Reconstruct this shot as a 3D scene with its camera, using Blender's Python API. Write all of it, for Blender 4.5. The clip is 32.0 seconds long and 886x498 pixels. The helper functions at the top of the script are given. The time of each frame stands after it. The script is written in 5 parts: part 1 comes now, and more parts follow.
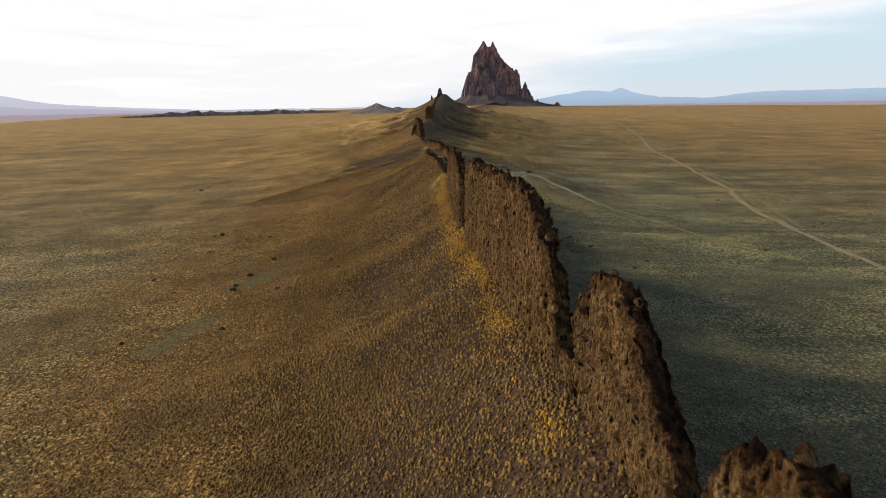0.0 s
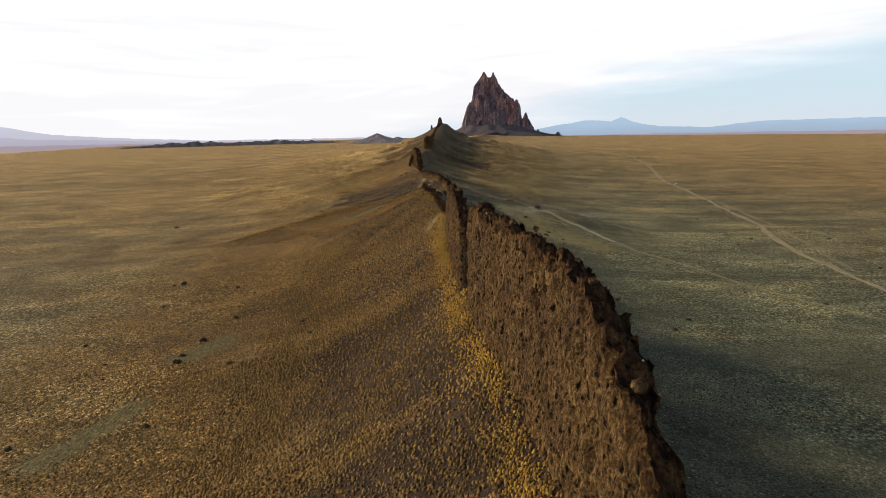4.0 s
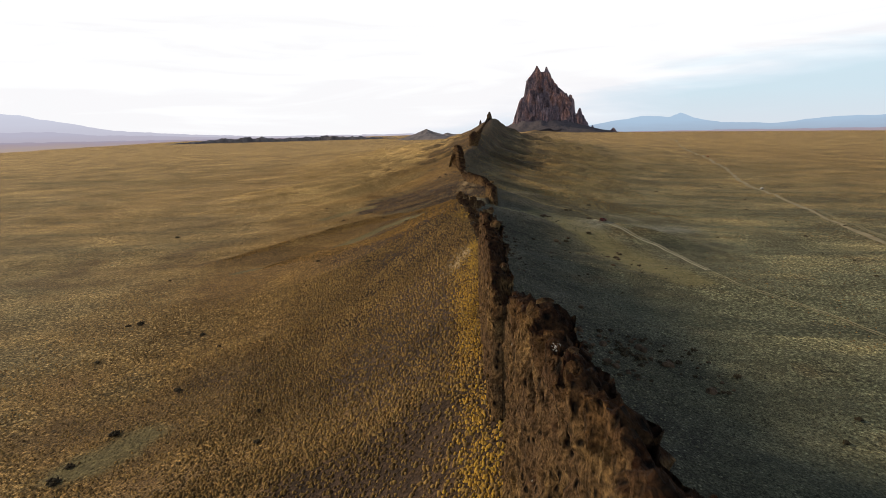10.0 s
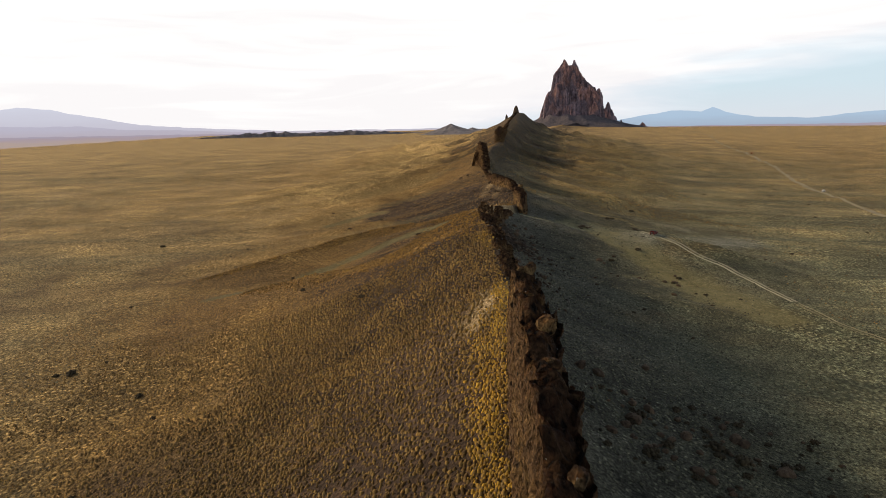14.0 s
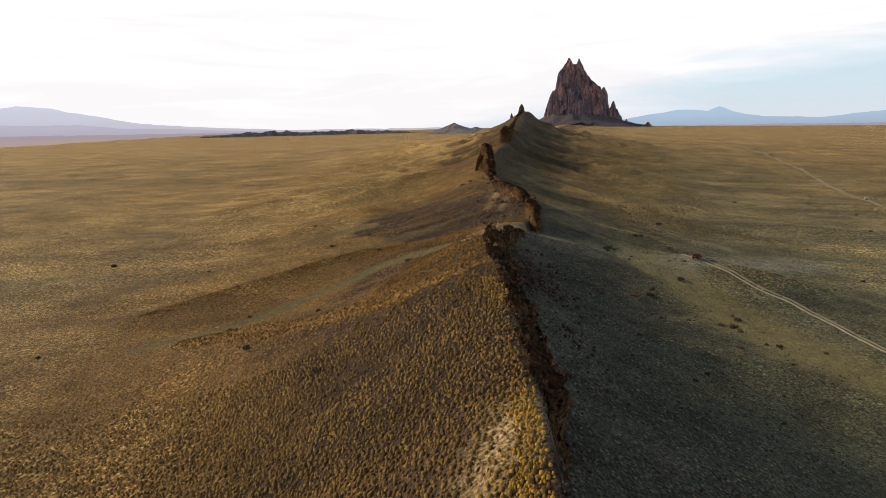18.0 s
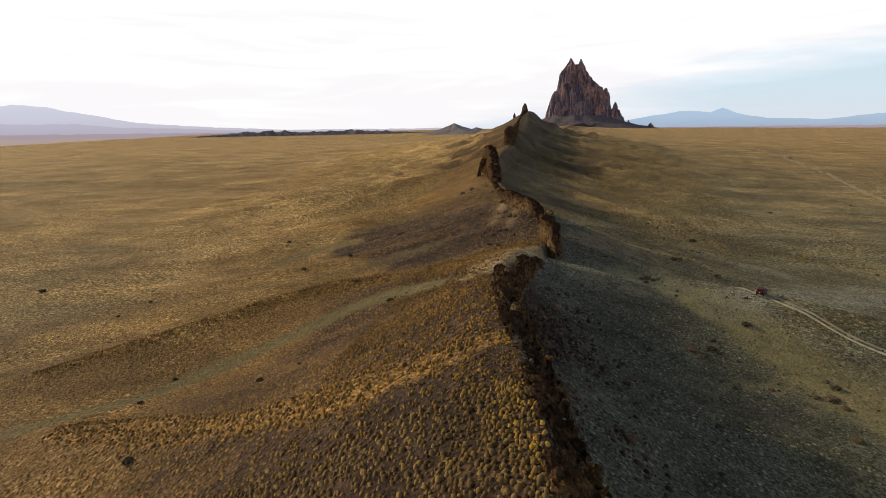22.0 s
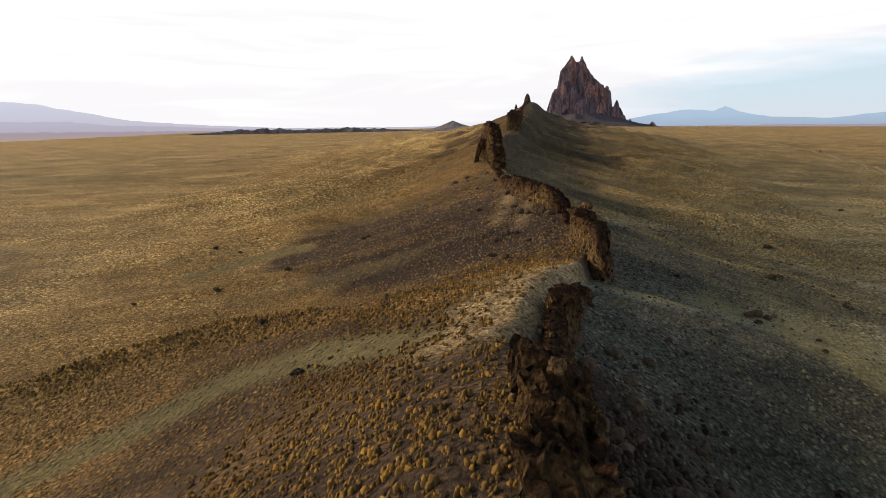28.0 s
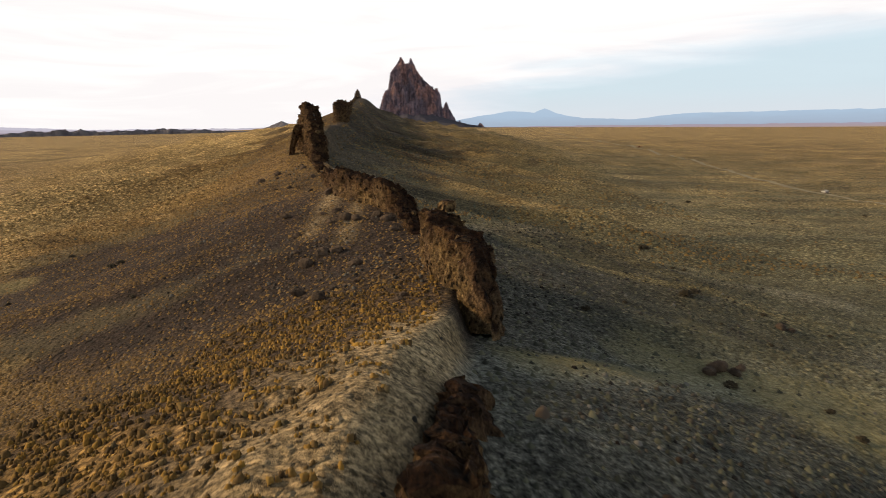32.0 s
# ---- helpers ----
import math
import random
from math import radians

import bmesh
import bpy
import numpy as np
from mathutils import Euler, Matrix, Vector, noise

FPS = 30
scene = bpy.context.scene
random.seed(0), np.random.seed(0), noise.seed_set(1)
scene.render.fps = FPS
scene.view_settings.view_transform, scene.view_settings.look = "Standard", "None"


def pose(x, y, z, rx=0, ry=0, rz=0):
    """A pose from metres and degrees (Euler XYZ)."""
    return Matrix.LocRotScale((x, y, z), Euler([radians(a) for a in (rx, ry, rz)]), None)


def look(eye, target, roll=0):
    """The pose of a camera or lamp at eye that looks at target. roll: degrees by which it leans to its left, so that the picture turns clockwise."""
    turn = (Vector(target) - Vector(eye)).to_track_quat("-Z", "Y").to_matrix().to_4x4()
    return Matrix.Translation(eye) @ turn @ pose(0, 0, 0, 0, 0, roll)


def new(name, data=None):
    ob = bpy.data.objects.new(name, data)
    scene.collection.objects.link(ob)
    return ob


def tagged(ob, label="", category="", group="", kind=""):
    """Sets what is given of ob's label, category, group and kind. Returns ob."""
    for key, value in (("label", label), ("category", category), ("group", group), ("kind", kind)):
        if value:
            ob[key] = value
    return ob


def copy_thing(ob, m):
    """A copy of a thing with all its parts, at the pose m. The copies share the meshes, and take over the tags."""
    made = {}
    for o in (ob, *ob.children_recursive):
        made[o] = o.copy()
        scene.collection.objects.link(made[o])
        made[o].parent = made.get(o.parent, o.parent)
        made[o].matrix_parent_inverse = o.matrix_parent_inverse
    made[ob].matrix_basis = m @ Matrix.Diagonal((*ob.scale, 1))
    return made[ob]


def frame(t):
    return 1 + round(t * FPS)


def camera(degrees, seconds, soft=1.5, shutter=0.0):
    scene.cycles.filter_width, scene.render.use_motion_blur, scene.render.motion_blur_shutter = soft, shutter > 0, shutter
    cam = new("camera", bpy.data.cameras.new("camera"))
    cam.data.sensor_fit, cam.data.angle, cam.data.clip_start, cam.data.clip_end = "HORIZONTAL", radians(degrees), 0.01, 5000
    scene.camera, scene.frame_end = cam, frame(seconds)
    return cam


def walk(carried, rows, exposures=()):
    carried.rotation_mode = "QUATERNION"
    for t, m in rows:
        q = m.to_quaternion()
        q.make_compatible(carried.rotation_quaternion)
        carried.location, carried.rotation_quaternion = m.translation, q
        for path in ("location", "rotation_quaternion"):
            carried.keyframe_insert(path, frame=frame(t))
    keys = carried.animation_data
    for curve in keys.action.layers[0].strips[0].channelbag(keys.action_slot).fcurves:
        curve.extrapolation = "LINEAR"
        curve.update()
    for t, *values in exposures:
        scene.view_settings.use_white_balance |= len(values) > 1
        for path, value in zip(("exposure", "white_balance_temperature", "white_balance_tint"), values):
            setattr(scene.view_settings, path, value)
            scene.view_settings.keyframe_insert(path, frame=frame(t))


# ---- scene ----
cam = camera(70.5, 32.0, soft=0.4, shutter=0.35)
METRES, EYE, TILT, LEAN, TURN = 360.0, 62.0, -13.0, 1.0, 0.0
ROWS = [
    (0.0, 0.0, 0.0, 0.0, 0.0, 0.0, -0.0),
    (0.5, 0.0003, 0.0137, 0.0029, 0.02, 1.3, 0.04),
    (1.0, 0.0006, 0.0276, 0.0057, 0.03, 2.33, 0.06),
    (1.5, 0.001, 0.0416, 0.0086, 0.04, 2.75, 0.09),
    (2.0, 0.0014, 0.0558, 0.0116, 0.06, 2.75, 0.1),
    (2.5, 0.0018, 0.0703, 0.0147, 0.08, 2.72, 0.11),
    (3.0, 0.0022, 0.0848, 0.0177, 0.07, 2.7, 0.11),
    (3.5, 0.0026, 0.0995, 0.0208, 0.09, 2.67, 0.11),
    (5.5, 0.0053, 0.1586, 0.0338, 0.14, 2.56, 0.13),
    (6.0, 0.006, 0.1735, 0.0371, 0.15, 2.53, 0.13),
    (6.5, 0.0067, 0.1885, 0.0405, 0.15, 2.5, 0.13),
    (7.0, 0.0075, 0.2036, 0.0439, 0.15, 2.47, 0.12),
    (7.5, 0.0086, 0.2189, 0.0473, 0.13, 2.45, 0.12),
    (8.0, 0.0096, 0.2342, 0.0507, 0.16, 2.42, 0.12),
    (8.5, 0.0105, 0.2496, 0.0543, 0.17, 2.4, 0.13),
    (9.0, 0.0113, 0.2647, 0.0577, 0.16, 2.37, 0.12),
    (9.5, 0.0119, 0.2796, 0.0612, 2.76, 2.33, -0.5),
    (10.0, 0.0125, 0.2952, 0.0645, 4.59, 2.26, -0.96),
    (10.5, 0.0128, 0.3106, 0.068, 4.93, 2.2, -1.06),
    (11.0, 0.0125, 0.3258, 0.0716, 5.57, 2.16, -1.22),
    (11.5, 0.0123, 0.3416, 0.0752, 6.24, 2.1, -1.4),
    (12.0, 0.0118, 0.3571, 0.079, 6.42, 2.05, -1.44),
    (12.5, 0.011, 0.3729, 0.0828, 6.55, 1.99, -1.47),
    (13.0, 0.0098, 0.3886, 0.0864, 6.63, 1.94, -1.49),
    (13.5, 0.0087, 0.4042, 0.09, 6.72, 1.87, -1.5),
    (14.0, 0.0074, 0.4197, 0.0938, 6.8, 1.74, -1.51),
    (14.5, 0.0062, 0.4353, 0.0975, 6.89, 1.71, -1.55),
    (16.5, 0.0018, 0.4957, 0.1116, 7.04, 1.71, -1.54),
    (17.0, 0.0004, 0.5112, 0.1152, 7.05, 1.68, -1.58),
    (17.5, -0.0009, 0.5265, 0.1187, 7.05, 1.67, -1.61),
    (18.0, -0.0022, 0.5419, 0.1223, 7.08, 1.66, -1.64),
    (18.5, -0.0037, 0.5574, 0.1257, 7.09, 1.66, -1.66),
    (19.0, -0.0052, 0.5726, 0.1292, 7.09, 1.66, -1.72),
    (19.5, -0.0067, 0.5878, 0.1325, 7.1, 1.67, -1.72),
    (20.0, -0.0081, 0.6029, 0.1359, 7.1, 1.68, -1.78),
    (20.5, -0.0097, 0.6178, 0.1393, 7.11, 1.68, -1.82),
    (21.0, -0.0111, 0.6327, 0.1428, 7.12, 1.68, -1.83),
    (21.5, -0.0125, 0.6475, 0.146, 7.11, 1.68, -1.85),
    (22.0, -0.0139, 0.6625, 0.1479, 7.07, 1.71, -1.88),
    (22.5, -0.0152, 0.6778, 0.1488, 7.01, 1.7, -1.89),
    (23.0, -0.0163, 0.6933, 0.1491, 6.96, 1.71, -1.9),
    (23.5, -0.0173, 0.7078, 0.1494, 6.92, 1.71, -1.9),
    (24.0, -0.0182, 0.7235, 0.1498, 6.9, 1.7, -1.89),
    (24.5, -0.019, 0.7395, 0.1503, 6.87, 1.69, -1.88),
    (26.5, -0.0229, 0.8027, 0.152, 6.81, 1.71, -1.87),
    (27.0, -0.0236, 0.8189, 0.1547, 6.91, 1.69, -1.89),
    (27.5, -0.0243, 0.835, 0.1577, 6.95, 1.7, -1.92),
    (28.0, -0.0252, 0.851, 0.1611, 6.98, 1.71, -1.95),
    (28.5, -0.026, 0.8669, 0.1648, 7.05, 1.7, -1.95),
    (29.0, -0.027, 0.8827, 0.1679, 7.04, 1.71, -1.98),
    (29.5, -0.0275, 0.8986, 0.1691, 5.22, 1.78, -1.56),
    (30.0, -0.0278, 0.9143, 0.1699, -4.05, 1.85, 0.67),
    (30.5, -0.0279, 0.9308, 0.1708, -9.68, 1.71, 2.0),
    (31.0, -0.0262, 0.947, 0.1719, -10.53, 1.72, 2.19),
    (31.5, -0.0234, 0.9631, 0.173, -10.7, 1.76, 2.21),
    (32.0, -0.0199, 0.9792, 0.1748, -7.51, 1.95, 1.47),
]
walk(cam, [(t, pose(0, 0, EYE, TILT, LEAN, TURN) @ pose(METRES * x, METRES * y, METRES * z, 90 + pitch, roll, yaw)) for t, x, y, z, yaw, pitch, roll in ROWS],
     exposures=[(0.0, 0.0, 6260, 8), (6.0, 0.0, 6200, 8), (9.0, 0.0, 6200, 8), (13.0, 0.0, 6380, 9), (20.0, 0.0, 6300, 9), (28.0, 0.0, 6280, 9), (32.0, 0.0, 6450, 10)])

# ---- sky, sun ----
SUN_ELEV, SUN_AZ = 25.0, -72.0     # degrees above the horizon; compass angle from +y, minus is to the left


def nodes_of(tree):
    tree.nodes.clear()

    def add(kind, **inputs):
        n = tree.nodes.new(kind)
        for k, v in inputs.items():
            key = k.replace("_", " ")
            if hasattr(n, k) and k not in n.inputs and key not in n.inputs:
                setattr(n, k, v)
            elif hasattr(v, "is_output"):
                tree.links.new(v, n.inputs[key if key in n.inputs else k])
            else:
                n.inputs[key if key in n.inputs else k].default_value = v
        return n
    return add


def ramp(add, fac, *stops):
    n = add("ShaderNodeValToRGB")
    n.id_data.links.new(fac, n.inputs[0])
    els = n.color_ramp.elements
    while len(els) < len(stops):
        els.new(0.5)
    for e, (p, c) in zip(els, stops):
        e.position, e.color = p, (*c, 1) if len(c) == 3 else c
    return n.outputs[0]


def grey(v):
    return (v, v, v)


def mixc(add, fac, a, b, mode="MIX"):
    n = add("ShaderNodeMix")
    n.data_type, n.blend_type, n.clamp_factor = "RGBA", mode, True
    for s, v in ((n.inputs[0], fac), (n.inputs[6], a), (n.inputs[7], b)):
        if hasattr(v, "is_output"):
            n.id_data.links.new(v, s)
        else:
            s.default_value = v if not isinstance(v, tuple) else (*v, 1)[:4]
    return n.outputs[2]


def mathn(add, op, a, b=0.0, clamp=False):
    n = add("ShaderNodeMath")
    n.operation, n.use_clamp = op, clamp
    for s, v in zip(n.inputs, (a, b)):
        if hasattr(v, "is_output"):
            n.id_data.links.new(v, s)
        else:
            s.default_value = v
    return n.outputs[0]


world = bpy.data.worlds.new("evening_sky")
scene.world = world
world.use_nodes = True
add = nodes_of(world.node_tree)
sky = add("ShaderNodeTexSky")
sky.sky_type, sky.sun_disc = "NISHITA", False
sky.sun_elevation, sky.sun_rotation = radians(SUN_ELEV), radians(SUN_AZ)
sky.air_density, sky.dust_density, sky.ozone_density = 1.0, 2.0, 1.5
coord = add("ShaderNodeTexCoord")
sep = add("ShaderNodeSeparateXYZ", Vector=coord.outputs["Generated"])
# thin cloud veil: closed towards the sun, open in a low blue gap on the far side
stretch = add("ShaderNodeMapping", Vector=coord.outputs["Generated"], Scale=(1.6, 1.6, 13.0), Location=(0.35, 0.2, 0.4))
cl = add("ShaderNodeTexNoise", Vector=stretch.outputs[0], Scale=1.2, Detail=5.0, Roughness=0.5, Distortion=0.5)
rim = mathn(add, "MINIMUM", mathn(add, "ADD", mathn(add, "MULTIPLY", sep.outputs[0], 0.09), 0.032), mathn(add, "ADD", mathn(add, "MULTIPLY", sep.outputs[0], 0.3), -0.02))
lean = mathn(add, "MULTIPLY", mathn(add, "SUBTRACT", sep.outputs[2], rim), 8.0)
veil = mathn(add, "ADD", mathn(add, "MULTIPLY", mathn(add, "SUBTRACT", cl.outputs["Fac"], 0.25), 2.0), lean)
cover = ramp(add, veil, (0.22, grey(0.1)), (0.48, grey(0.6)), (0.8, grey(1.0)))
over = ramp(add, sep.outputs[2], (0.0, grey(1.0)), (0.22, grey(1.0)), (0.55, grey(0.08)), (1.0, grey(0.04)))
amount = mathn(add, "MULTIPLY", cover, over)
low = ramp(add, sep.outputs[2], (0.0, (0.84, 0.87, 0.92)), (0.05, (0.74, 0.88, 0.95)), (0.16, (0.72, 0.90, 0.98)), (0.5, (0.13, 0.172, 0.215)), (1.0, (0.075, 0.105, 0.145)))
toned = mixc(add, 1.0, sky.outputs[0], (0.05, 0.05, 0.05), "MULTIPLY")
base = mixc(add, 0.85, toned, low)
white = ramp(add, veil, (0.3, (0.84, 0.91, 0.97)), (0.6, (0.94, 0.965, 0.99)), (0.8, (1.03, 1.01, 1.0)), (1.0, (1.08, 1.05, 1.02)))
thin = add("ShaderNodeTexNoise", Vector=stretch.outputs[0], Scale=2.3, Detail=5.0, Roughness=0.55, Distortion=0.8)
hush = mathn(add, "SUBTRACT", thin.outputs["Fac"], mathn(add, "MULTIPLY", sep.outputs[2], 1.3))
white = mixc(add, 1.0, white, ramp(add, hush, (0.28, grey(1.0)), (0.50, (0.915, 0.90, 0.915))), "MULTIPLY")
col = mixc(add, amount, base, white)
bg = add("ShaderNodeBackground", Color=col, Strength=1.0)
world.node_tree.links.new(bg.outputs[0], add("ShaderNodeOutputWorld").inputs[0])

sun = new("sun", bpy.data.lights.new("sun", "SUN"))
sun.data.energy, sun.data.angle, sun.data.color = 4.1, radians(10.0), (1.0, 0.735, 0.435)
sun_dir = Vector((math.sin(radians(SUN_AZ)) * math.cos(radians(SUN_ELEV)), math.cos(radians(SUN_AZ)) * math.cos(radians(SUN_ELEV)), math.sin(radians(SUN_ELEV))))
sun.matrix_basis = look(sun_dir * 500, (0, 0, 0))


# ---- lie of the land ----
def smooth(y0, y1, step, pairs, sigma):
    ys = np.arange(y0, y1, step)
    v = np.interp(ys, [p[0] for p in pairs], [p[1] for p in pairs])
    k = int(3 * sigma / step)
    w = np.exp(-0.5 * (np.arange(-k, k + 1) * step / sigma) ** 2)
    v = np.convolve(np.pad(v, k, mode="edge"), w / w.sum(), "valid")
    return lambda y: np.interp(y, ys, v)


ridge_x = smooth(-800, 5200, 2, [(-700, 60), (-100, 30), (0, 22), (40, 18), (87, 14), (120, 11), (160, 8), (200, 5), (240, 3), (270, 0), (300, -4), (330, -7.5), (360, -10),
                                 (378, -8), (400, -2.4), (410, 0), (420, 1.5), (431, 2.8), (440, 2.5), (462, -1), (490, -7.5), (520, -14.5), (548, -20.5), (620, -19), (742, -14.5), (900, -11),
                                 (1200, -4), (1600, 30), (2500, 90), (4000, 250), (5200, 300)], 4)
crest_left = smooth(-800, 5200, 2, [(-700, 2), (-100, 14), (0, 26), (40, 28.4), (75, 29.4), (90, 28.7), (103, 28.2), (128, 27.6), (163, 27.5), (182, 27.8), (200, 29), (220, 31), (240, 32.5),
                                    (262, 34), (300, 37), (330, 37), (350, 34.5), (370, 32), (385, 31.5), (399, 30.8), (406, 29), (420, 28.2), (440, 28.5), (470, 30.5),
                                    (500, 33), (530, 35.5), (548, 37.5), (580, 42), (620, 45), (680, 46), (694, 46.5), (712, 51), (740, 54), (900, 64), (1050, 74), (1200, 81), (1300, 76), (1500, 58), (2000, 42),
                                    (3000, 42), (4200, 60), (5200, 40)], 4)
crest_right = smooth(-800, 5200, 2, [(-700, 2), (-100, 10), (0, 12), (50, 13), (100, 14), (170, 15), (200, 16), (245, 19), (300, 25), (330, 27.5), (350, 28.5), (372, 28.5),
                                     (397, 28.0), (406, 26), (420, 25), (450, 27.5), (490, 29.5), (520, 31), (548, 33), (580, 36), (620, 39), (700, 42), (740, 46), (780, 52), (900, 62), (1050, 74),
                                     (1200, 81), (1300, 76), (1500, 58), (2000, 42), (3000, 42), (4200, 60), (5200, 40)], 4)
width_left = smooth(-800, 5200, 2, [(-100, 22), (200, 27), (260, 30), (310, 40), (358, 36), (400, 48), (460, 52), (500, 46), (700, 46), (1000, 54), (1200, 58), (1500, 70), (5200, 90)], 10)
width_right = smooth(-800, 5200, 2, [(0, 20), (200, 24), (330, 30), (372, 32), (410, 42), (470, 44), (600, 48), (700, 50), (1000, 56), (1200, 62), (1500, 75), (5200, 90)], 10)
plain_z = smooth(-800, 5200, 2, [(-700, -4), (0, -3), (230, -1.5), (350, 1.5), (450, 4), (634, 7), (1000, 12), (2000, 20), (4600, 38), (5200, 40)], 30)


def hash2(i, j, seed):
    h = (i.astype(np.int64) * 374761393 + j.astype(np.int64) * 668265263 + seed * 974711) & 0xFFFFFFFF
    h = ((h ^ (h >> 13)) * 1274126177) & 0xFFFFFFFF
    return ((h ^ (h >> 16)) & 0xFFFF) / 65535.0 * 2 - 1


def vnoise(x, y, seed=0):
    x, y = np.asarray(x, float), np.asarray(y, float)
    i, j = np.floor(x), np.floor(y)
    u, v = x - i, y - j
    u, v = u * u * u * (u * (u * 6 - 15) + 10), v * v * v * (v * (v * 6 - 15) + 10)
    a, b, c, d = hash2(i, j, seed), hash2(i + 1, j, seed), hash2(i, j + 1, seed), hash2(i + 1, j + 1, seed)
    return (a * (1 - u) + b * u) * (1 - v) + (c * (1 - u) + d * u) * v


def fbm(x, y, octaves=4, seed=0):
    return sum(vnoise(np.asarray(x) * 2.03 ** k + 17 * k, np.asarray(y) * 2.03 ** k - 9 * k, seed + k) * 0.5 ** k for k in range(octaves))


# ribs that run down from the dike: foot of the dike, middle, foot in the plain, height, half width
SPURS = [
    ((-9, 313), (-42, 315), (-84, 333), 5.0, 8), ((-14, 399), (-56, 398), (-118, 354), 5.0, 8), ((-24, 536), (-80, 502), (-135, 470), 5.0, 9), ((-26, 592), (-76, 574), (-145, 562), 5.0, 9),
    ((-20, 470), (-70, 448), (-130, 425), 2.2, 10), ((0, 262), (-40, 258), (-80, 246), 2.2, 8), ((2, 196), (-36, 190), (-80, 176), 2.8, 9), ((8, 132), (-34, 126), (-80, 112), 2.6, 9),
    ((10, 434), (57, 408), (100, 388), 5.2, 12), ((0, 512), (30, 474), (66, 446), 3.8, 8), ((0, 602), (41, 556), (78, 496), 5.5, 9), ((0, 724), (49, 700), (100, 660), 5.5, 9), ((-2, 350), (36, 342), (70, 330), 1.6, 8),
]
rnd = random.Random(12)
for sign, y0, slant in ((-1, 640.0, 0.34), (1, 655.0, 0.95)):
    while y0 < 1230:
        k = (y0 - 440) / 800
        reach = (62 + 50 * k + 25 * rnd.random()) * (0.72 if sign > 0 else 1.0)
        rx, tilt = float(ridge_x(y0)), slant * (0.8 + 0.4 * rnd.random())
        SPURS.append(((rx + sign * 5, y0), (rx + sign * reach, y0 - reach * tilt), (rx + sign * reach * 2.1, y0 - reach * tilt * 1.9), (3.4 + 6.5 * k) * (0.7 + 0.6 * rnd.random()) * (0.9 if sign < 0 else 0.85), 4.5 + 6 * k))
        y0 += (15 + 14 * rnd.random()) * (1 + 1.0 * k)


def spur_field(x, y):
    """Lift of the ribs, how close their crest lines are, and how far one stands on the flank towards -y."""
    z, crest, flank = np.zeros_like(x), np.zeros_like(x), np.zeros_like(x)
    for a, b, c, h, w in SPURS:
        h = 1.45 * h
        best, along, under = np.full_like(x, 1e9), np.zeros_like(x), np.zeros_like(x, bool)
        for k, (p, q) in enumerate(((a, b), (b, c))):
            dx, dy = q[0] - p[0], q[1] - p[1]
            s = np.clip(((x - p[0]) * dx + (y - p[1]) * dy) / (dx * dx + dy * dy), 0, 1)
            below = y < p[1] + s * dy
            d = np.hypot(x - p[0] - s * dx, y - p[1] - s * dy) * np.where(below, 0.8, 1.3)
            near = d < best
            best, along, under = np.where(near, d, best), np.where(near, (k + s) / 2, along), np.where(near, below, under)
        out = np.clip(np.sin(np.pi * np.clip(along * 0.86 + 0.10, 0, 1)), 0, 1)
        lift = (0.7 * np.exp(-1.1 * best / w) + 0.3 * np.exp(-0.5 * (best / w) ** 2)) * out
        z = z + h * lift
        crest = np.maximum(crest, np.exp(-((best - 0.15 * w) / (0.42 * w)) ** 2) * np.sqrt(out))
        flank = np.maximum(flank, np.where(under, np.exp(-((best - 1.1 * w) / (0.7 * w)) ** 2), 0) * out)
    return z, crest, flank


def land(x, y):
    """Height of the ground, and how far it stands in the slope of the dike (0 plain, 1 at its foot)."""
    x, y = np.asarray(x, float), np.asarray(y, float)
    far = np.clip((np.abs(x) - 150) / 2500, 0, 1)
    p = plain_z(y) - 14 * far * (x < 0) - 24 * far * (x > 0) - 70 * np.clip((-1390 - 0.2 * y - x) / 250, 0, 1) * np.clip((y - 900) / 600, 0, 1)
    d = x - ridge_x(y)
    sharp = np.clip((y - 520) / 400, 0, 1)
    left = 1 / (1 + (np.maximum(-d, 0) / width_left(y)) ** (1.75 - 0.55 * sharp))
    right = 1 / (1 + (np.maximum(d, 0) / width_right(y)) ** (1.6 - 0.4 * sharp))
    mound = np.interp(y, [350, 360, 394, 404], [0, 1, 1, 0])
    t = np.clip((d - 0.3 + 2.6 * mound) / (1.6 + np.clip((y - 555) / 12, 0, 22) + 5.0 * mound), 0, 1)
    t = t * t * (3 - 2 * t)
    f = np.where(d < 0, left, right)
    zl, zr = p + (crest_left(y) - p) * left, p + (crest_right(y) - p) * right
    z = zl * (1 - t) + zr * t
    s = spur_field(x, y)[0]
    rib = (0.75 - 1.6 * np.abs(vnoise(x * 0.006 + 3, (y + 0.25 * np.abs(d)) * 0.030, 5)) + 0.5 * fbm(x * 0.014 + 3, (y + 0.22 * np.abs(d)) * 0.06, 3, 6)) * np.interp(y, [0, 380, 520, 900, 1500], [1.0, 1.2, 2.2, 3.6, 4.0])
    mid = np.clip(4 * f * (1 - f), 0, 1)
    z = z + s * np.clip(1.25 * (1 - f), 0, 1) + rib * mid + 0.5 * fbm(x * 0.011, y * 0.011, 3, 11) * (1 - f) + 0.22 * fbm(x * 0.16, y * 0.16, 3, 21) * np.clip(1.6 - np.abs(d) / 60, 0, 1) * np.clip(2.4 - y / 400, 0, 1)
    z = z + mound * (0.35 * fbm(x * 0.33, y * 0.33, 3, 23) + 0.12 * vnoise(x * 0.9, y * 0.9, 24)) * np.exp(-(d / 14) ** 2)
    return z, f


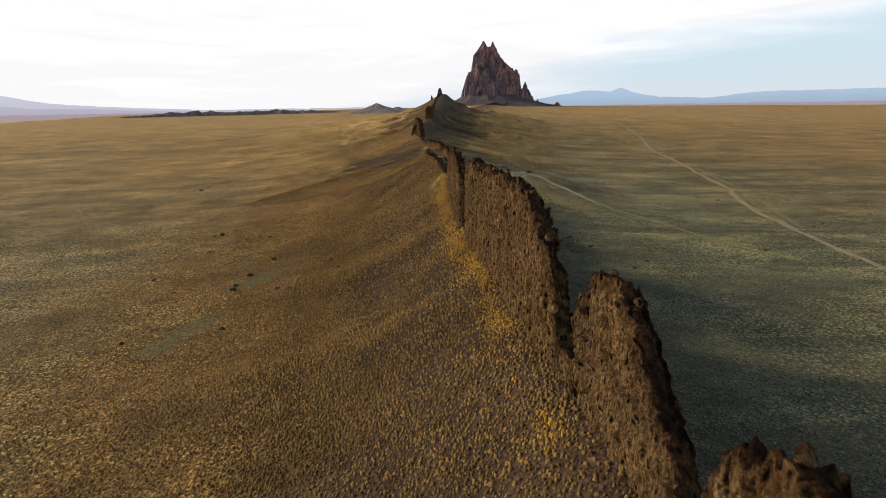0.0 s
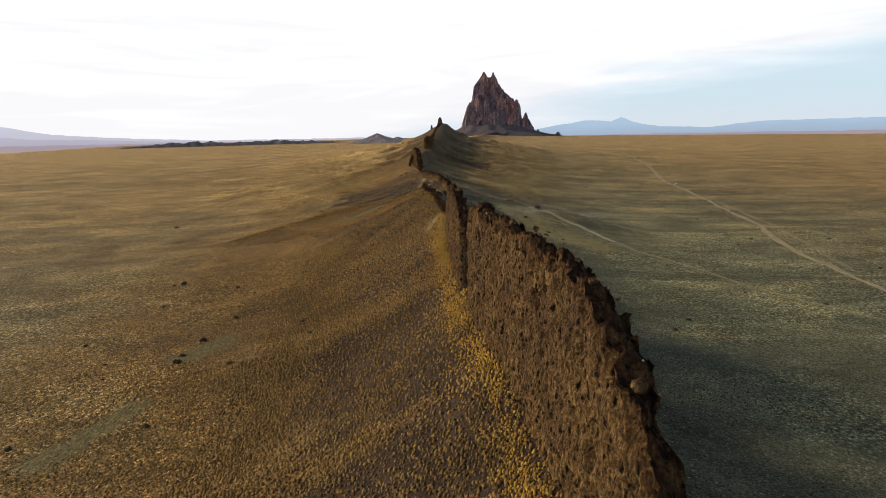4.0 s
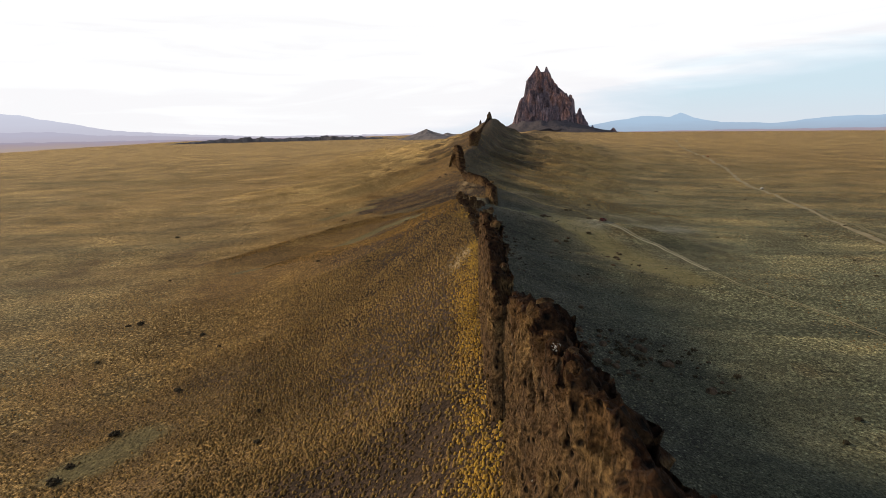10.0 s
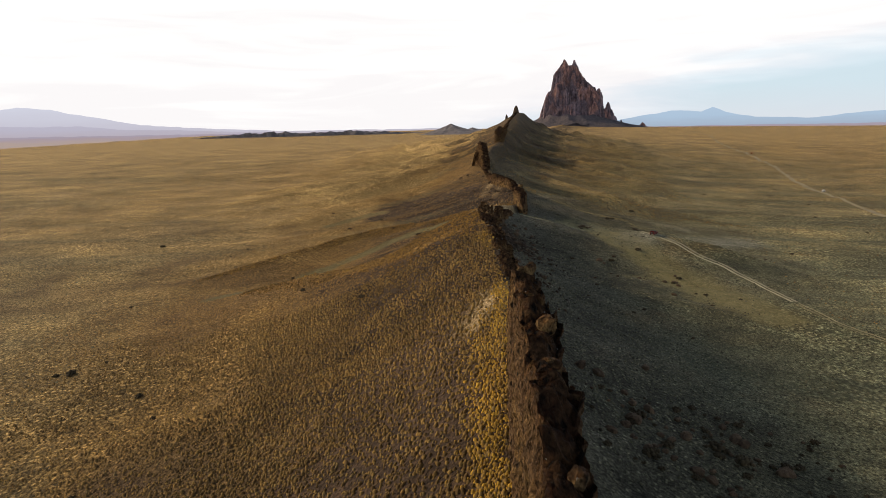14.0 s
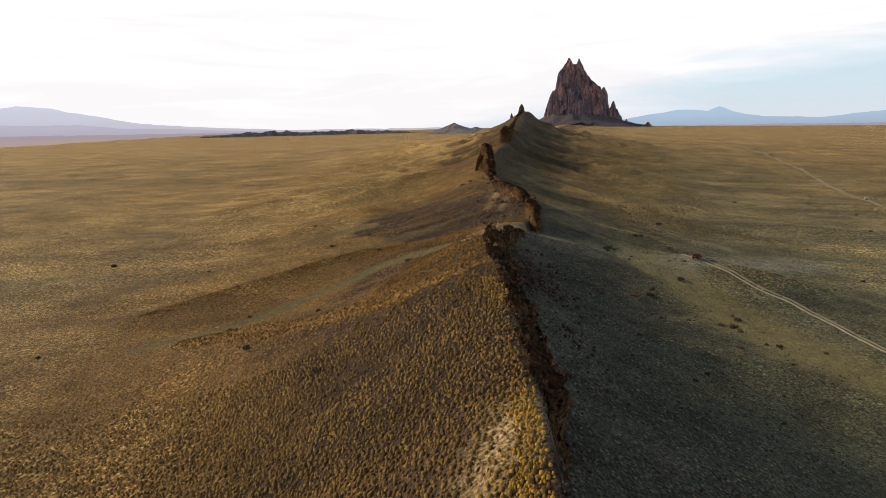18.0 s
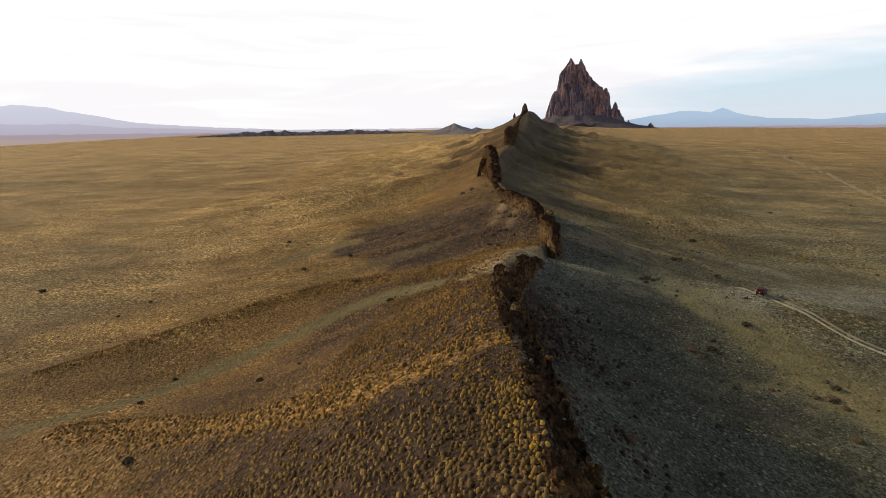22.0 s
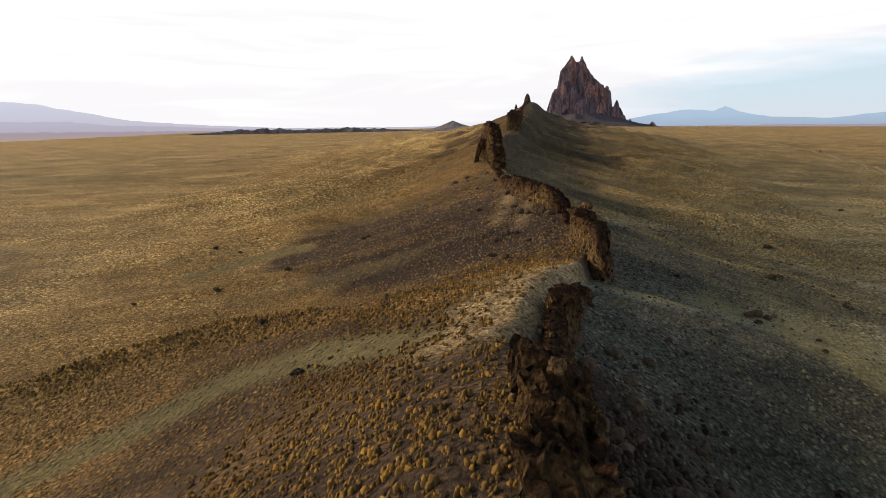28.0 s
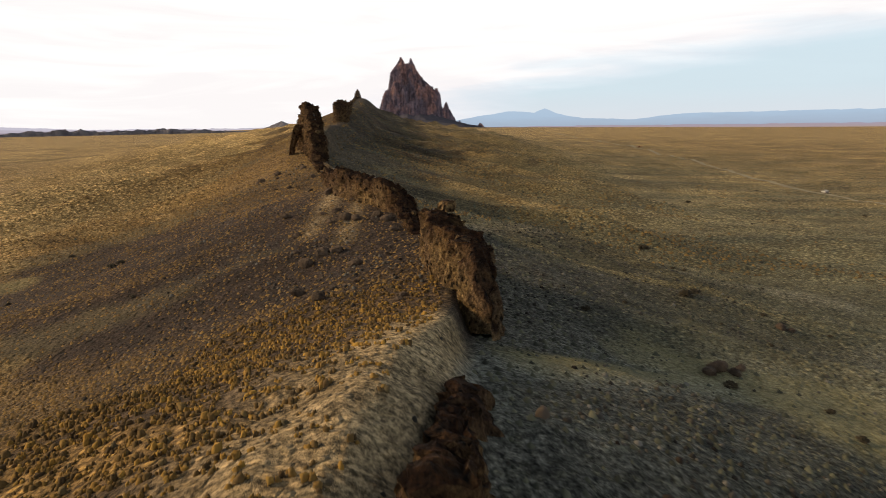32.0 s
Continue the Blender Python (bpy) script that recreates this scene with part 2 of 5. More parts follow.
# ---- materials ----
def material(name, build, rough=0.95):
    m = bpy.data.materials.new(name)
    m.use_nodes = True
    a = nodes_of(m.node_tree)
    color, bump, strength, dist = build(a)
    b = a("ShaderNodeBsdfPrincipled", Roughness=rough)
    b.inputs["Specular IOR Level"].default_value = 0.15
    if hasattr(color, "is_output"):
        m.node_tree.links.new(color, b.inputs["Base Color"])
    else:
        b.inputs["Base Color"].default_value = (*color, 1)
    if bump is not None:
        n = a("ShaderNodeBump", Strength=strength, Distance=dist, Height=bump)
        m.node_tree.links.new(n.outputs[0], b.inputs["Normal"])
    m.node_tree.links.new(b.outputs[0], a("ShaderNodeOutputMaterial").inputs[0])
    return m


def place(a):
    return a("ShaderNodeNewGeometry").outputs["Position"]


def noise_at(a, vec, scale, detail=4.0, rough=0.55, dist=0.0):
    return a("ShaderNodeTexNoise", Vector=vec, Scale=scale, Detail=detail, Roughness=rough, Distortion=dist).outputs["Fac"]


def stretched(a, vec, s):
    return a("ShaderNodeMapping", Vector=vec, Scale=s).outputs[0]


def attr(a, name):
    n = a("ShaderNodeAttribute")
    n.attribute_name = name
    return n.outputs["Fac"]


def ground_look(a):
    p = place(a)
    big, mid, fine = noise_at(a, p, 0.02, 5), noise_at(a, p, 0.22, 5), noise_at(a, p, 1.6, 4, 0.7)
    streak = noise_at(a, stretched(a, p, (0.018, 0.032, 0.032)), 1.0, 8, 0.66, 0.4)
    dots = a("ShaderNodeTexVoronoi", Vector=p, Scale=1.05, Randomness=1.0)
    tuft = ramp(a, dots.outputs["Distance"], (0.22, grey(1.0)), (0.42, grey(0.0)))
    pick = ramp(a, a("ShaderNodeSeparateColor", Color=dots.outputs["Color"]).outputs[0], (0.25, grey(0.25)), (0.8, grey(1.0)))
    soil = ramp(a, mid, (0.25, (0.023, 0.0155, 0.0118)), (0.5, (0.040, 0.0265, 0.0195)), (0.75, (0.068, 0.045, 0.032)))
    grass = ramp(a, streak, (0.3, (0.172, 0.107, 0.039)), (0.5, (0.255, 0.153, 0.047)), (0.7, (0.34, 0.205, 0.058)))
    # real sage soil tones, partly darkened for the shade beside the dike
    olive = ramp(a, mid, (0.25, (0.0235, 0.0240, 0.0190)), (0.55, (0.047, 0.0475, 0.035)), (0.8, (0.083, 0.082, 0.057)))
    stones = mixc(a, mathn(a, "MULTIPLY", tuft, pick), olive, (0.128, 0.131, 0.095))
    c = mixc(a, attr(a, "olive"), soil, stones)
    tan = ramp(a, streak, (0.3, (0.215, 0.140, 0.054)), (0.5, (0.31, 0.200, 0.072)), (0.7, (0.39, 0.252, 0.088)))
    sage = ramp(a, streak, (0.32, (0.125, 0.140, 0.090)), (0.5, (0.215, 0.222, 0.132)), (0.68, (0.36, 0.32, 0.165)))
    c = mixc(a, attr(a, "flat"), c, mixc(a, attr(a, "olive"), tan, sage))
    scrub = a("ShaderNodeTexVoronoi", Vector=p, Scale=0.42, Randomness=1.0)
    lone = mathn(a, "MULTIPLY", ramp(a, scrub.outputs["Distance"], (0.14, grey(1.0)), (0.30, grey(0.0))), ramp(a, a("ShaderNodeSeparateColor", Color=scrub.outputs["Color"]).outputs[1], (0.45, grey(0.0)), (0.6, grey(0.85))))
    c = mixc(a, mathn(a, "MULTIPLY", lone, attr(a, "flat")), c, (0.045, 0.042, 0.028))
    gold = mathn(a, "MULTIPLY", attr(a, "gold"), mathn(a, "ADD", mathn(a, "MULTIPLY", mathn(a, "MULTIPLY", tuft, pick), 0.85), 0.06), True)
    grass = mixc(a, attr(a, "olive"), grass, ramp(a, streak, (0.3, (0.23, 0.195, 0.095)), (0.7, (0.37, 0.305, 0.14))))
    thick = ramp(a, attr(a, "gold"), (0.78, grey(0.0)), (0.98, grey(0.4)))
    c = mixc(a, mathn(a, "ADD", gold, thick, True), c, grass)
    c = mixc(a, mathn(a, "MULTIPLY", attr(a, "stony"), ramp(a, noise_at(a, p, 0.9, 5, 0.7), (0.35, grey(0.0)), (0.6, grey(1.0)))), c, mixc(a, ramp(a, attr(a, "olive"), (0.6, grey(0.0)), (0.92, grey(1.0))), (0.037, 0.026, 0.0205), ramp(a, fine, (0.3, (0.055, 0.055, 0.048)), (0.55, (0.12, 0.117, 0.096)), (0.75, (0.24, 0.23, 0.19)))))
    wash = ramp(a, noise_at(a, p, 0.5, 5, 0.7), (0.3, (0.085, 0.075, 0.037)), (0.5, (0.118, 0.102, 0.049)), (0.7, (0.155, 0.132, 0.062)))
    wash = mixc(a, attr(a, "olive"), wash, ramp(a, noise_at(a, p, 0.3, 5, 0.7), (0.3, (0.145, 0.130, 0.062)), (0.6, (0.215, 0.188, 0.090))))
    c = mixc(a, mathn(a, "MULTIPLY", attr(a, "gully"), ramp(a, noise_at(a, p, 0.12, 4, 0.6), (0.30, grey(0.6)), (0.5, grey(0.97)))), c, wash)
    sandc = mixc(a, ramp(a, attr(a, "olive"), (0.6, grey(0.0)), (0.95, grey(1.0))), ramp(a, mid, (0.3, (0.28, 0.205, 0.105)), (0.7, (0.46, 0.35, 0.195))), ramp(a, mid, (0.3, (0.215, 0.22, 0.185)), (0.7, (0.34, 0.345, 0.29))))
    c = mixc(a, mathn(a, "MULTIPLY", attr(a, "sand"), mathn(a, "ADD", mathn(a, "MULTIPLY", big, 0.6), 0.55), True), c, sandc)
    # pale lifts the far ground's colour, standing in for haze
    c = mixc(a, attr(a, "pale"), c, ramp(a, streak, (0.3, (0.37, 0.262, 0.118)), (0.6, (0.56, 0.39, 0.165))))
    c = mixc(a, 1.0, c, ramp(a, big, (0.3, grey(0.74)), (0.7, grey(1.2))), "MULTIPLY")
    c = mixc(a, 1.0, c, ramp(a, noise_at(a, stretched(a, p, (0.5, 1.0, 1.0)), 0.16, 6, 0.75), (0.3, grey(0.72)), (0.7, grey(1.22))), "MULTIPLY")
    c = mixc(a, 1.0, c, ramp(a, noise_at(a, p, 0.75, 3, 0.8), (0.30, grey(0.35)), (0.46, grey(1.05))), "MULTIPLY")
    c = mixc(a, 1.0, c, ramp(a, noise_at(a, stretched(a, p, (0.03, 0.05, 0.05)), 1.0, 6, 0.72, 0.3), (0.34, grey(0.74)), (0.5, grey(1.0)), (0.66, grey(1.22))), "MULTIPLY")
    c = mixc(a, 1.0, c, ramp(a, noise_at(a, p, 2.2, 3, 0.8), (0.38, grey(0.36)), (0.5, grey(1.0)), (0.64, grey(1.95))), "MULTIPLY")
    turned = a("ShaderNodeMapping", Vector=p, Rotation=(0, 0, radians(14)), Scale=(0.004, 0.040, 0.02)).outputs[0]
    bands = ramp(a, noise_at(a, turned, 1.0, 6, 0.6, 0.5), (0.47, grey(0.0)), (0.60, grey(0.8)))
    c = mixc(a, mathn(a, "MULTIPLY", bands, mathn(a, "MULTIPLY", attr(a, "olive"), attr(a, "flat"))), c, ramp(a, fine, (0.3, (0.05, 0.062, 0.05)), (0.7, (0.11, 0.125, 0.085))))
    spots = a("ShaderNodeTexVoronoi", Vector=p, Scale=0.9, Randomness=1.0).outputs["Distance"]
    c = mixc(a, attr(a, "flat"), c, mixc(a, 1.0, c, ramp(a, spots, (0.10, grey(1.6)), (0.32, grey(1.05)), (0.60, grey(0.46))), "MULTIPLY"))
    c = mixc(a, mathn(a, "MULTIPLY", attr(a, "gully"), 0.6), c, wash)
    h = mathn(a, "ADD", mathn(a, "ADD", mathn(a, "MULTIPLY", fine, 0.5), noise_at(a, p, 0.6, 5, 0.65)), mathn(a, "MULTIPLY", tuft, 0.5))
    return c, h, 0.8, 0.6


def rock_look(a, shade=1.0):
    p = place(a)
    tall = stretched(a, p, (1.4, 1.4, 0.6))
    big, mid, fine = noise_at(a, p, 0.12, 5), noise_at(a, tall, 0.9, 6, 0.7), noise_at(a, p, 4.0, 5, 0.7)
    c = ramp(a, mid, (0.30, (0.048, 0.031, 0.015)), (0.44, (0.112, 0.072, 0.032)), (0.56, (0.185, 0.121, 0.052)), (0.72, (0.29, 0.203, 0.095)))
    c = mixc(a, ramp(a, big, (0.40, grey(0.0)), (0.62, grey(0.75))), c, (0.095, 0.060, 0.036))
    warp = a("ShaderNodeVectorMath", operation="ADD")
    wn = a("ShaderNodeTexNoise", Vector=p, Scale=0.7, Detail=3.0).outputs["Color"]
    m = tall.node.id_data
    m.links.new(stretched(a, p, (1.0, 1.0, 0.55)), warp.inputs[0])
    m.links.new(wn, warp.inputs[1])
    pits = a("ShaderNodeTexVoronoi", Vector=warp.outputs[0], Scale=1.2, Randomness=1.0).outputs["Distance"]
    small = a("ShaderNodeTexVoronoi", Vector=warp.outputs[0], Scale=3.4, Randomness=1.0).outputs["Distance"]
    # shade inside the pits is painted: colour nearly black at each hole
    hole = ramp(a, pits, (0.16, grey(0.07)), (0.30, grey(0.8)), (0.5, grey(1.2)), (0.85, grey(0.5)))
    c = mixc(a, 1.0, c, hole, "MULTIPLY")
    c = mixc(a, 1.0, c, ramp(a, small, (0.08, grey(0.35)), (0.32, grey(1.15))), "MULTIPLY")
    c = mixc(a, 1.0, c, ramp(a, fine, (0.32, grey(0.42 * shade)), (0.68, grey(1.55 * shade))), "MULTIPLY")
    up = a("ShaderNodeSeparateXYZ", Vector=a("ShaderNodeNewGeometry").outputs["Normal"]).outputs[2]
    lime = mathn(a, "MULTIPLY", ramp(a, noise_at(a, p, 0.55, 5, 0.7), (0.675, grey(0.0)), (0.70, grey(1.0))), ramp(a, up, (0.3, grey(0.0)), (0.7, grey(1.0))))
    # up-facing rock gets darker, in uneven patches
    dark_top = mathn(a, "MULTIPLY", ramp(a, up, (0.22, grey(0.0)), (0.7, grey(1.0))), ramp(a, noise_at(a, p, 0.5, 5, 0.7), (0.30, grey(0.5)), (0.55, grey(1.0))))
    c = mixc(a, dark_top, c, mixc(a, 1.0, c, (0.27, 0.185, 0.15), "MULTIPLY"))
    # real dark varnish, plus shade painted over two tall walls
    c = mixc(a, mathn(a, "MULTIPLY", attr(a, "varnish_shade"), 0.7), c, mixc(a, 1.0, c, (0.36, 0.27, 0.24), "MULTIPLY"))
    c = mixc(a, lime, c, (0.62, 0.62, 0.60))
    h = mathn(a, "ADD", mathn(a, "ADD", mid, mathn(a, "MULTIPLY", fine, 0.25)), mathn(a, "ADD", mathn(a, "MULTIPLY", ramp(a, pits, (0.0, grey(0.0)), (0.35, grey(1.0))), 0.7), mathn(a, "MULTIPLY", small, 0.4)))
    return c, h, 1.0, 0.8


def stone_look(dark, light, scale):
    def build(a):
        p = place(a)
        n = noise_at(a, stretched(a, p, (1, 1, 0.3)), scale, 6, 0.65)
        c = ramp(a, n, (0.3, dark), (0.7, light))
        rnd = a("ShaderNodeObjectInfo").outputs["Random"]
        c = mixc(a, 1.0, c, ramp(a, rnd, (0.0, grey(0.75)), (1.0, grey(1.2))), "MULTIPLY")
        return c, n, 0.9, 0.6 / scale
    return build


def tuft_look(stops):
    def build(a):
        rnd = a("ShaderNodeNewGeometry").outputs["Random Per Island"]
        c = ramp(a, rnd, *stops)
        c = mixc(a, 1.0, c, ramp(a, noise_at(a, place(a), 0.05, 3), (0.3, grey(0.65)), (0.7, grey(1.2))), "MULTIPLY")
        return c, None, 0, 0
    return build


def plain(color, rough=0.5, metal=0.0, scale=8.0):
    def build(a):
        n = noise_at(a, place(a), scale, 3)
        return mixc(a, 1.0, color, ramp(a, n, (0.3, grey(0.85)), (0.7, grey(1.1))), "MULTIPLY"), None, 0, 0
    return build


GROUND = material("desert_ground", ground_look)
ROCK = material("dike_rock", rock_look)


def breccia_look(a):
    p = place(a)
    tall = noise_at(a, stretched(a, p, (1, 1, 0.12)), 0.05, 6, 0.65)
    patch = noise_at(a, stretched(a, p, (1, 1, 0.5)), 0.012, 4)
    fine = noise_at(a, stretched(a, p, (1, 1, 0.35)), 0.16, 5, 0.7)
    # slate rock tones with the bluish haze and shade of distance mixed in
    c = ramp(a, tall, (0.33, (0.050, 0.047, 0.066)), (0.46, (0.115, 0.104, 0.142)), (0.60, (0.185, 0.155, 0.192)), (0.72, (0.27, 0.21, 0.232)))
    # orange sunlit streaks, painted as upright patches
    sunlit_red = ramp(a, tall, (0.36, (0.13, 0.075, 0.070)), (0.48, (0.38, 0.195, 0.150)), (0.66, (0.62, 0.32, 0.22)))
    c = mixc(a, ramp(a, patch, (0.50, grey(0.08)), (0.62, grey(0.55))), c, sunlit_red)
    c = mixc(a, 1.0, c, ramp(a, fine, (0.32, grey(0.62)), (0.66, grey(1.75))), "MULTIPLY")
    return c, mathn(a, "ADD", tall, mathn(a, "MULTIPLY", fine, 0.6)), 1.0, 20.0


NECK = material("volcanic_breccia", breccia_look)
TALUS = material("dark_talus", stone_look((0.055, 0.053, 0.070), (0.13, 0.115, 0.13), 0.06))
# dark lava lightened and blued, since distance haze is part of its colour
HAZED_LAVA = material("hazed_lava", stone_look((0.09, 0.087, 0.105), (0.25, 0.232, 0.25), 0.05))
BOULDER = material("boulder_rock", stone_look((0.04, 0.029, 0.021), (0.125, 0.088, 0.06), 1.5))
GOLD_TUFT = material("dry_grass", tuft_look([(0.0, (0.095, 0.062, 0.028)), (0.4, (0.17, 0.110, 0.042)), (0.8, (0.275, 0.178, 0.058)), (1.0, (0.18, 0.132, 0.060))]))
PALE_TUFT = material("pale_dry_grass", tuft_look([(0.0, (0.115, 0.072, 0.032)), (0.4, (0.190, 0.118, 0.044)), (0.8, (0.290, 0.181, 0.060)), (1.0, (0.195, 0.132, 0.057))]))
AMBER_TUFT = material("amber_grass", tuft_look([(0.0, (0.065, 0.043, 0.021)), (0.35, (0.14, 0.088, 0.032)), (0.75, (0.25, 0.146, 0.036)), (0.9, (0.34, 0.200, 0.042)), (1.0, (0.10, 0.078, 0.042))]))
YELLOW_TUFT = material("yellow_grass", tuft_look([(0.0, (0.23, 0.145, 0.034)), (0.5, (0.36, 0.222, 0.04)), (1.0, (0.50, 0.32, 0.05))]))
# sage tufts, their tones lowered to include shade on the slope
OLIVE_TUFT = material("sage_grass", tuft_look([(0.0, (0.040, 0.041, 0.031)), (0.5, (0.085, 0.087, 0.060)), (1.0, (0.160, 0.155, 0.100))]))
SCREE = material("scree_stones", tuft_look([(0.0, (0.022, 0.019, 0.016)), (0.5, (0.07, 0.063, 0.052)), (0.8, (0.12, 0.111, 0.094)), (1.0, (0.19, 0.18, 0.155))]))
DARK_STONE = material("dark_fallen_rock", tuft_look([(0.0, (0.018, 0.013, 0.010)), (0.7, (0.050, 0.036, 0.026)), (1.0, (0.10, 0.078, 0.058))]))
SHRUB = material("dark_shrub", tuft_look([(0.0, (0.028, 0.023, 0.015)), (1.0, (0.075, 0.060, 0.037))]))
FAINT = material("trodden_soil", stone_look((0.15, 0.14, 0.092), (0.26, 0.24, 0.165), 0.25))
TRACK = material("olive_dust", stone_look((0.25, 0.24, 0.175), (0.40, 0.385, 0.295), 0.25))
ROAD = material("pale_dust", stone_look((0.285, 0.25, 0.163), (0.45, 0.395, 0.27), 0.12))


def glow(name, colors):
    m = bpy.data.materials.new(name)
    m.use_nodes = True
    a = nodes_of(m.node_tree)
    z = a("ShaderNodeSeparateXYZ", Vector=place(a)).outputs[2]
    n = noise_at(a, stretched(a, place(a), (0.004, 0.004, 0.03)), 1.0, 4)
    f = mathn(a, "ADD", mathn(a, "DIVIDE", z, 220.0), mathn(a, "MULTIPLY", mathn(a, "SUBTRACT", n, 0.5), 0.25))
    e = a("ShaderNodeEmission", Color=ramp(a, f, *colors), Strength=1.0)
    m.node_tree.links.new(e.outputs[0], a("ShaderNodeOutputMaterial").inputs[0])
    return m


# far backdrops shine by themselves, haze mixed straight into their colours
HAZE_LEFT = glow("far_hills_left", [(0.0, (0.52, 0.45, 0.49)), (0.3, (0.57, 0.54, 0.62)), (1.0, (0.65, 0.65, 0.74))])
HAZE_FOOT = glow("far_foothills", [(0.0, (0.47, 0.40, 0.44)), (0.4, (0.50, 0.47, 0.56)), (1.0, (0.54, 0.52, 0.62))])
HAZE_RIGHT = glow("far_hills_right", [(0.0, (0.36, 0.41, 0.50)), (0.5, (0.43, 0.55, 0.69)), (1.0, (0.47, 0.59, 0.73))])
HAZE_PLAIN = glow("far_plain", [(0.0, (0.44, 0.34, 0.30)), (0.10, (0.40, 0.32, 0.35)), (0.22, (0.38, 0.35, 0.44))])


def mesh_object(name, verts, faces, mat, parent=None, smooth_shade=True):
    me = bpy.data.meshes.new(name)
    me.from_pydata(np.asarray(verts, float).tolist() if not isinstance(verts, list) else verts, [], faces if isinstance(faces, list) else faces.tolist())
    me.materials.append(mat)
    if smooth_shade:
        me.polygons.foreach_set("use_smooth", np.ones(len(me.polygons), bool))
    me.update()
    ob = new(name, me)
    if parent is not None:
        ob.parent = parent
    return ob


def part(name, bm, mat, parent, label=""):
    me = bpy.data.meshes.new(name)
    bm.to_mesh(me)
    bm.free()
    me.materials.append(mat)
    ob = new(name, me)
    ob.parent = parent
    return tagged(ob, label) if label else ob


def grid_faces(nu, nv, close_v=False):
    i, j = np.meshgrid(np.arange(nu - 1), np.arange(nv if close_v else nv - 1), indexing="ij")
    k = (j + 1) % nv
    return np.stack([i * nv + j, (i + 1) * nv + j, (i + 1) * nv + k, i * nv + k], -1).reshape(-1, 4)


# ---- ground ----
def growing(start, step, ratio, stop):
    out, v = [], start
    while v < stop:
        out.append(v)
        step *= ratio
        v += step
    return out + [stop]


side_x = growing(46, 1.0, 1.045, 4950)
xs = np.array([-v for v in reversed(side_x)] + list(np.arange(-45, -12, 1.1)) + list(np.arange(-12, 12, 0.6)) + list(np.arange(12, 46, 1.1)) + side_x)
ys = np.array([-v for v in reversed(growing(0, 6, 1.12, 700))][:-1] + list(np.arange(0, 560, 1.3)) + growing(560, 1.35, 1.028, 4960))
GX, GY = np.meshgrid(xs, ys, indexing="ij")
GX = GX + ridge_x(GY) * np.exp(-(GX / 60) ** 2)
GZ, GF = land(GX, GY)

# lines of pale, windblown soil: polyline, half width, strength
SAND = [([(-2.6, 402), (-6, 391), (-8.6, 381), (-10.3, 373), (-11.5, 362)], 3.0, 0.95), ([(-8, 390), (-13, 377), (-16, 362)], 5.4, 0.75), ([(32, 411), (46, 404), (56, 392), (64, 378), (76, 360)], 10.0, 0.2), ([(50, 400), (58, 411), (68, 421), (82, 432), (100, 440)], 9.0, 0.65), ([(4, 402), (14, 404), (26, 409)], 2.6, 0.45), ([(8, 470), (42, 478), (62, 464), (80, 458)], 4.0, 0.4),
        ([(-405, 680), (-325, 495), (-280, 396)], 7.0, 0.5), ([(-200, 300), (-177, 244), (-160, 190)], 9.0, 0.5), ([(-4, 248), (-2.5, 254), (-1.5, 258)], 2.6, 0.8),
        ([(-11, 506), (-13, 480), (-16, 458)], 1.8, 0.5), ([(-6, 486), (-8.5, 466), (-10, 450)], 1.5, 0.5), ([(-270, 380), (-262, 368), (-250, 362)], 5.0, 0.6)]
# smooth olive wash floors, and crests thick with golden grass: polyline, half width
GULLIES = [([(-20, 370), (-25, 374), (-34, 380), (-45, 379), (-58, 369), (-72, 353), (-92, 334)], 3.4), ([(-64, 216), (-71, 204)], 4.0), ([(-70, 172), (-77, 152)], 4.5), ([(-70, 478), (-82, 472), (-95, 462)], 3.5),
           ([(30, 416), (44, 398), (52, 380), (60, 362), (75, 335)], 9.0), ([(7, 404.5), (15, 407), (23, 409), (36, 409), (50, 414)], 3.0)]
CRESTS = [([(-12, 386), (-25, 389), (-42, 396), (-56, 396), (-68, 388), (-85, 378), (-107, 362)], 3.4), ([(-9, 312), (-18, 309), (-30, 311), (-40, 315), (-52, 317), (-66, 323), (-78, 330)], 3.0), ([(-40, 526), (-69, 500), (-94, 482), (-116, 475)], 3.0),
          ([(10, 594), (41, 556), (60, 540), (73, 498)], 3.0), ([(8, 480), (30, 458), (43, 454), (51, 453.5), (54, 441), (60, 440), (73, 437)], 2.2), ([(20, 715), (49, 700), (90, 665)], 3.5)]


def near_line(x, y, line):
    best = np.full_like(x, 1e9)
    for p, q in zip(line, line[1:]):
        dx, dy = q[0] - p[0], q[1] - p[1]
        s = np.clip(((x - p[0]) * dx + (y - p[1]) * dy) / (dx * dx + dy * dy), 0, 1)
        best = np.minimum(best, np.hypot(x - p[0] - s * dx, y - p[1] - s * dy))
    return best


def band(x, y, lines, wob):
    out = np.zeros_like(x)
    for line, w in lines:
        out = np.maximum(out, np.clip(1.35 - near_line(x, y, line) * (1 + 0.30 * wob) / w, 0, 0.7) / 0.7)
    return out


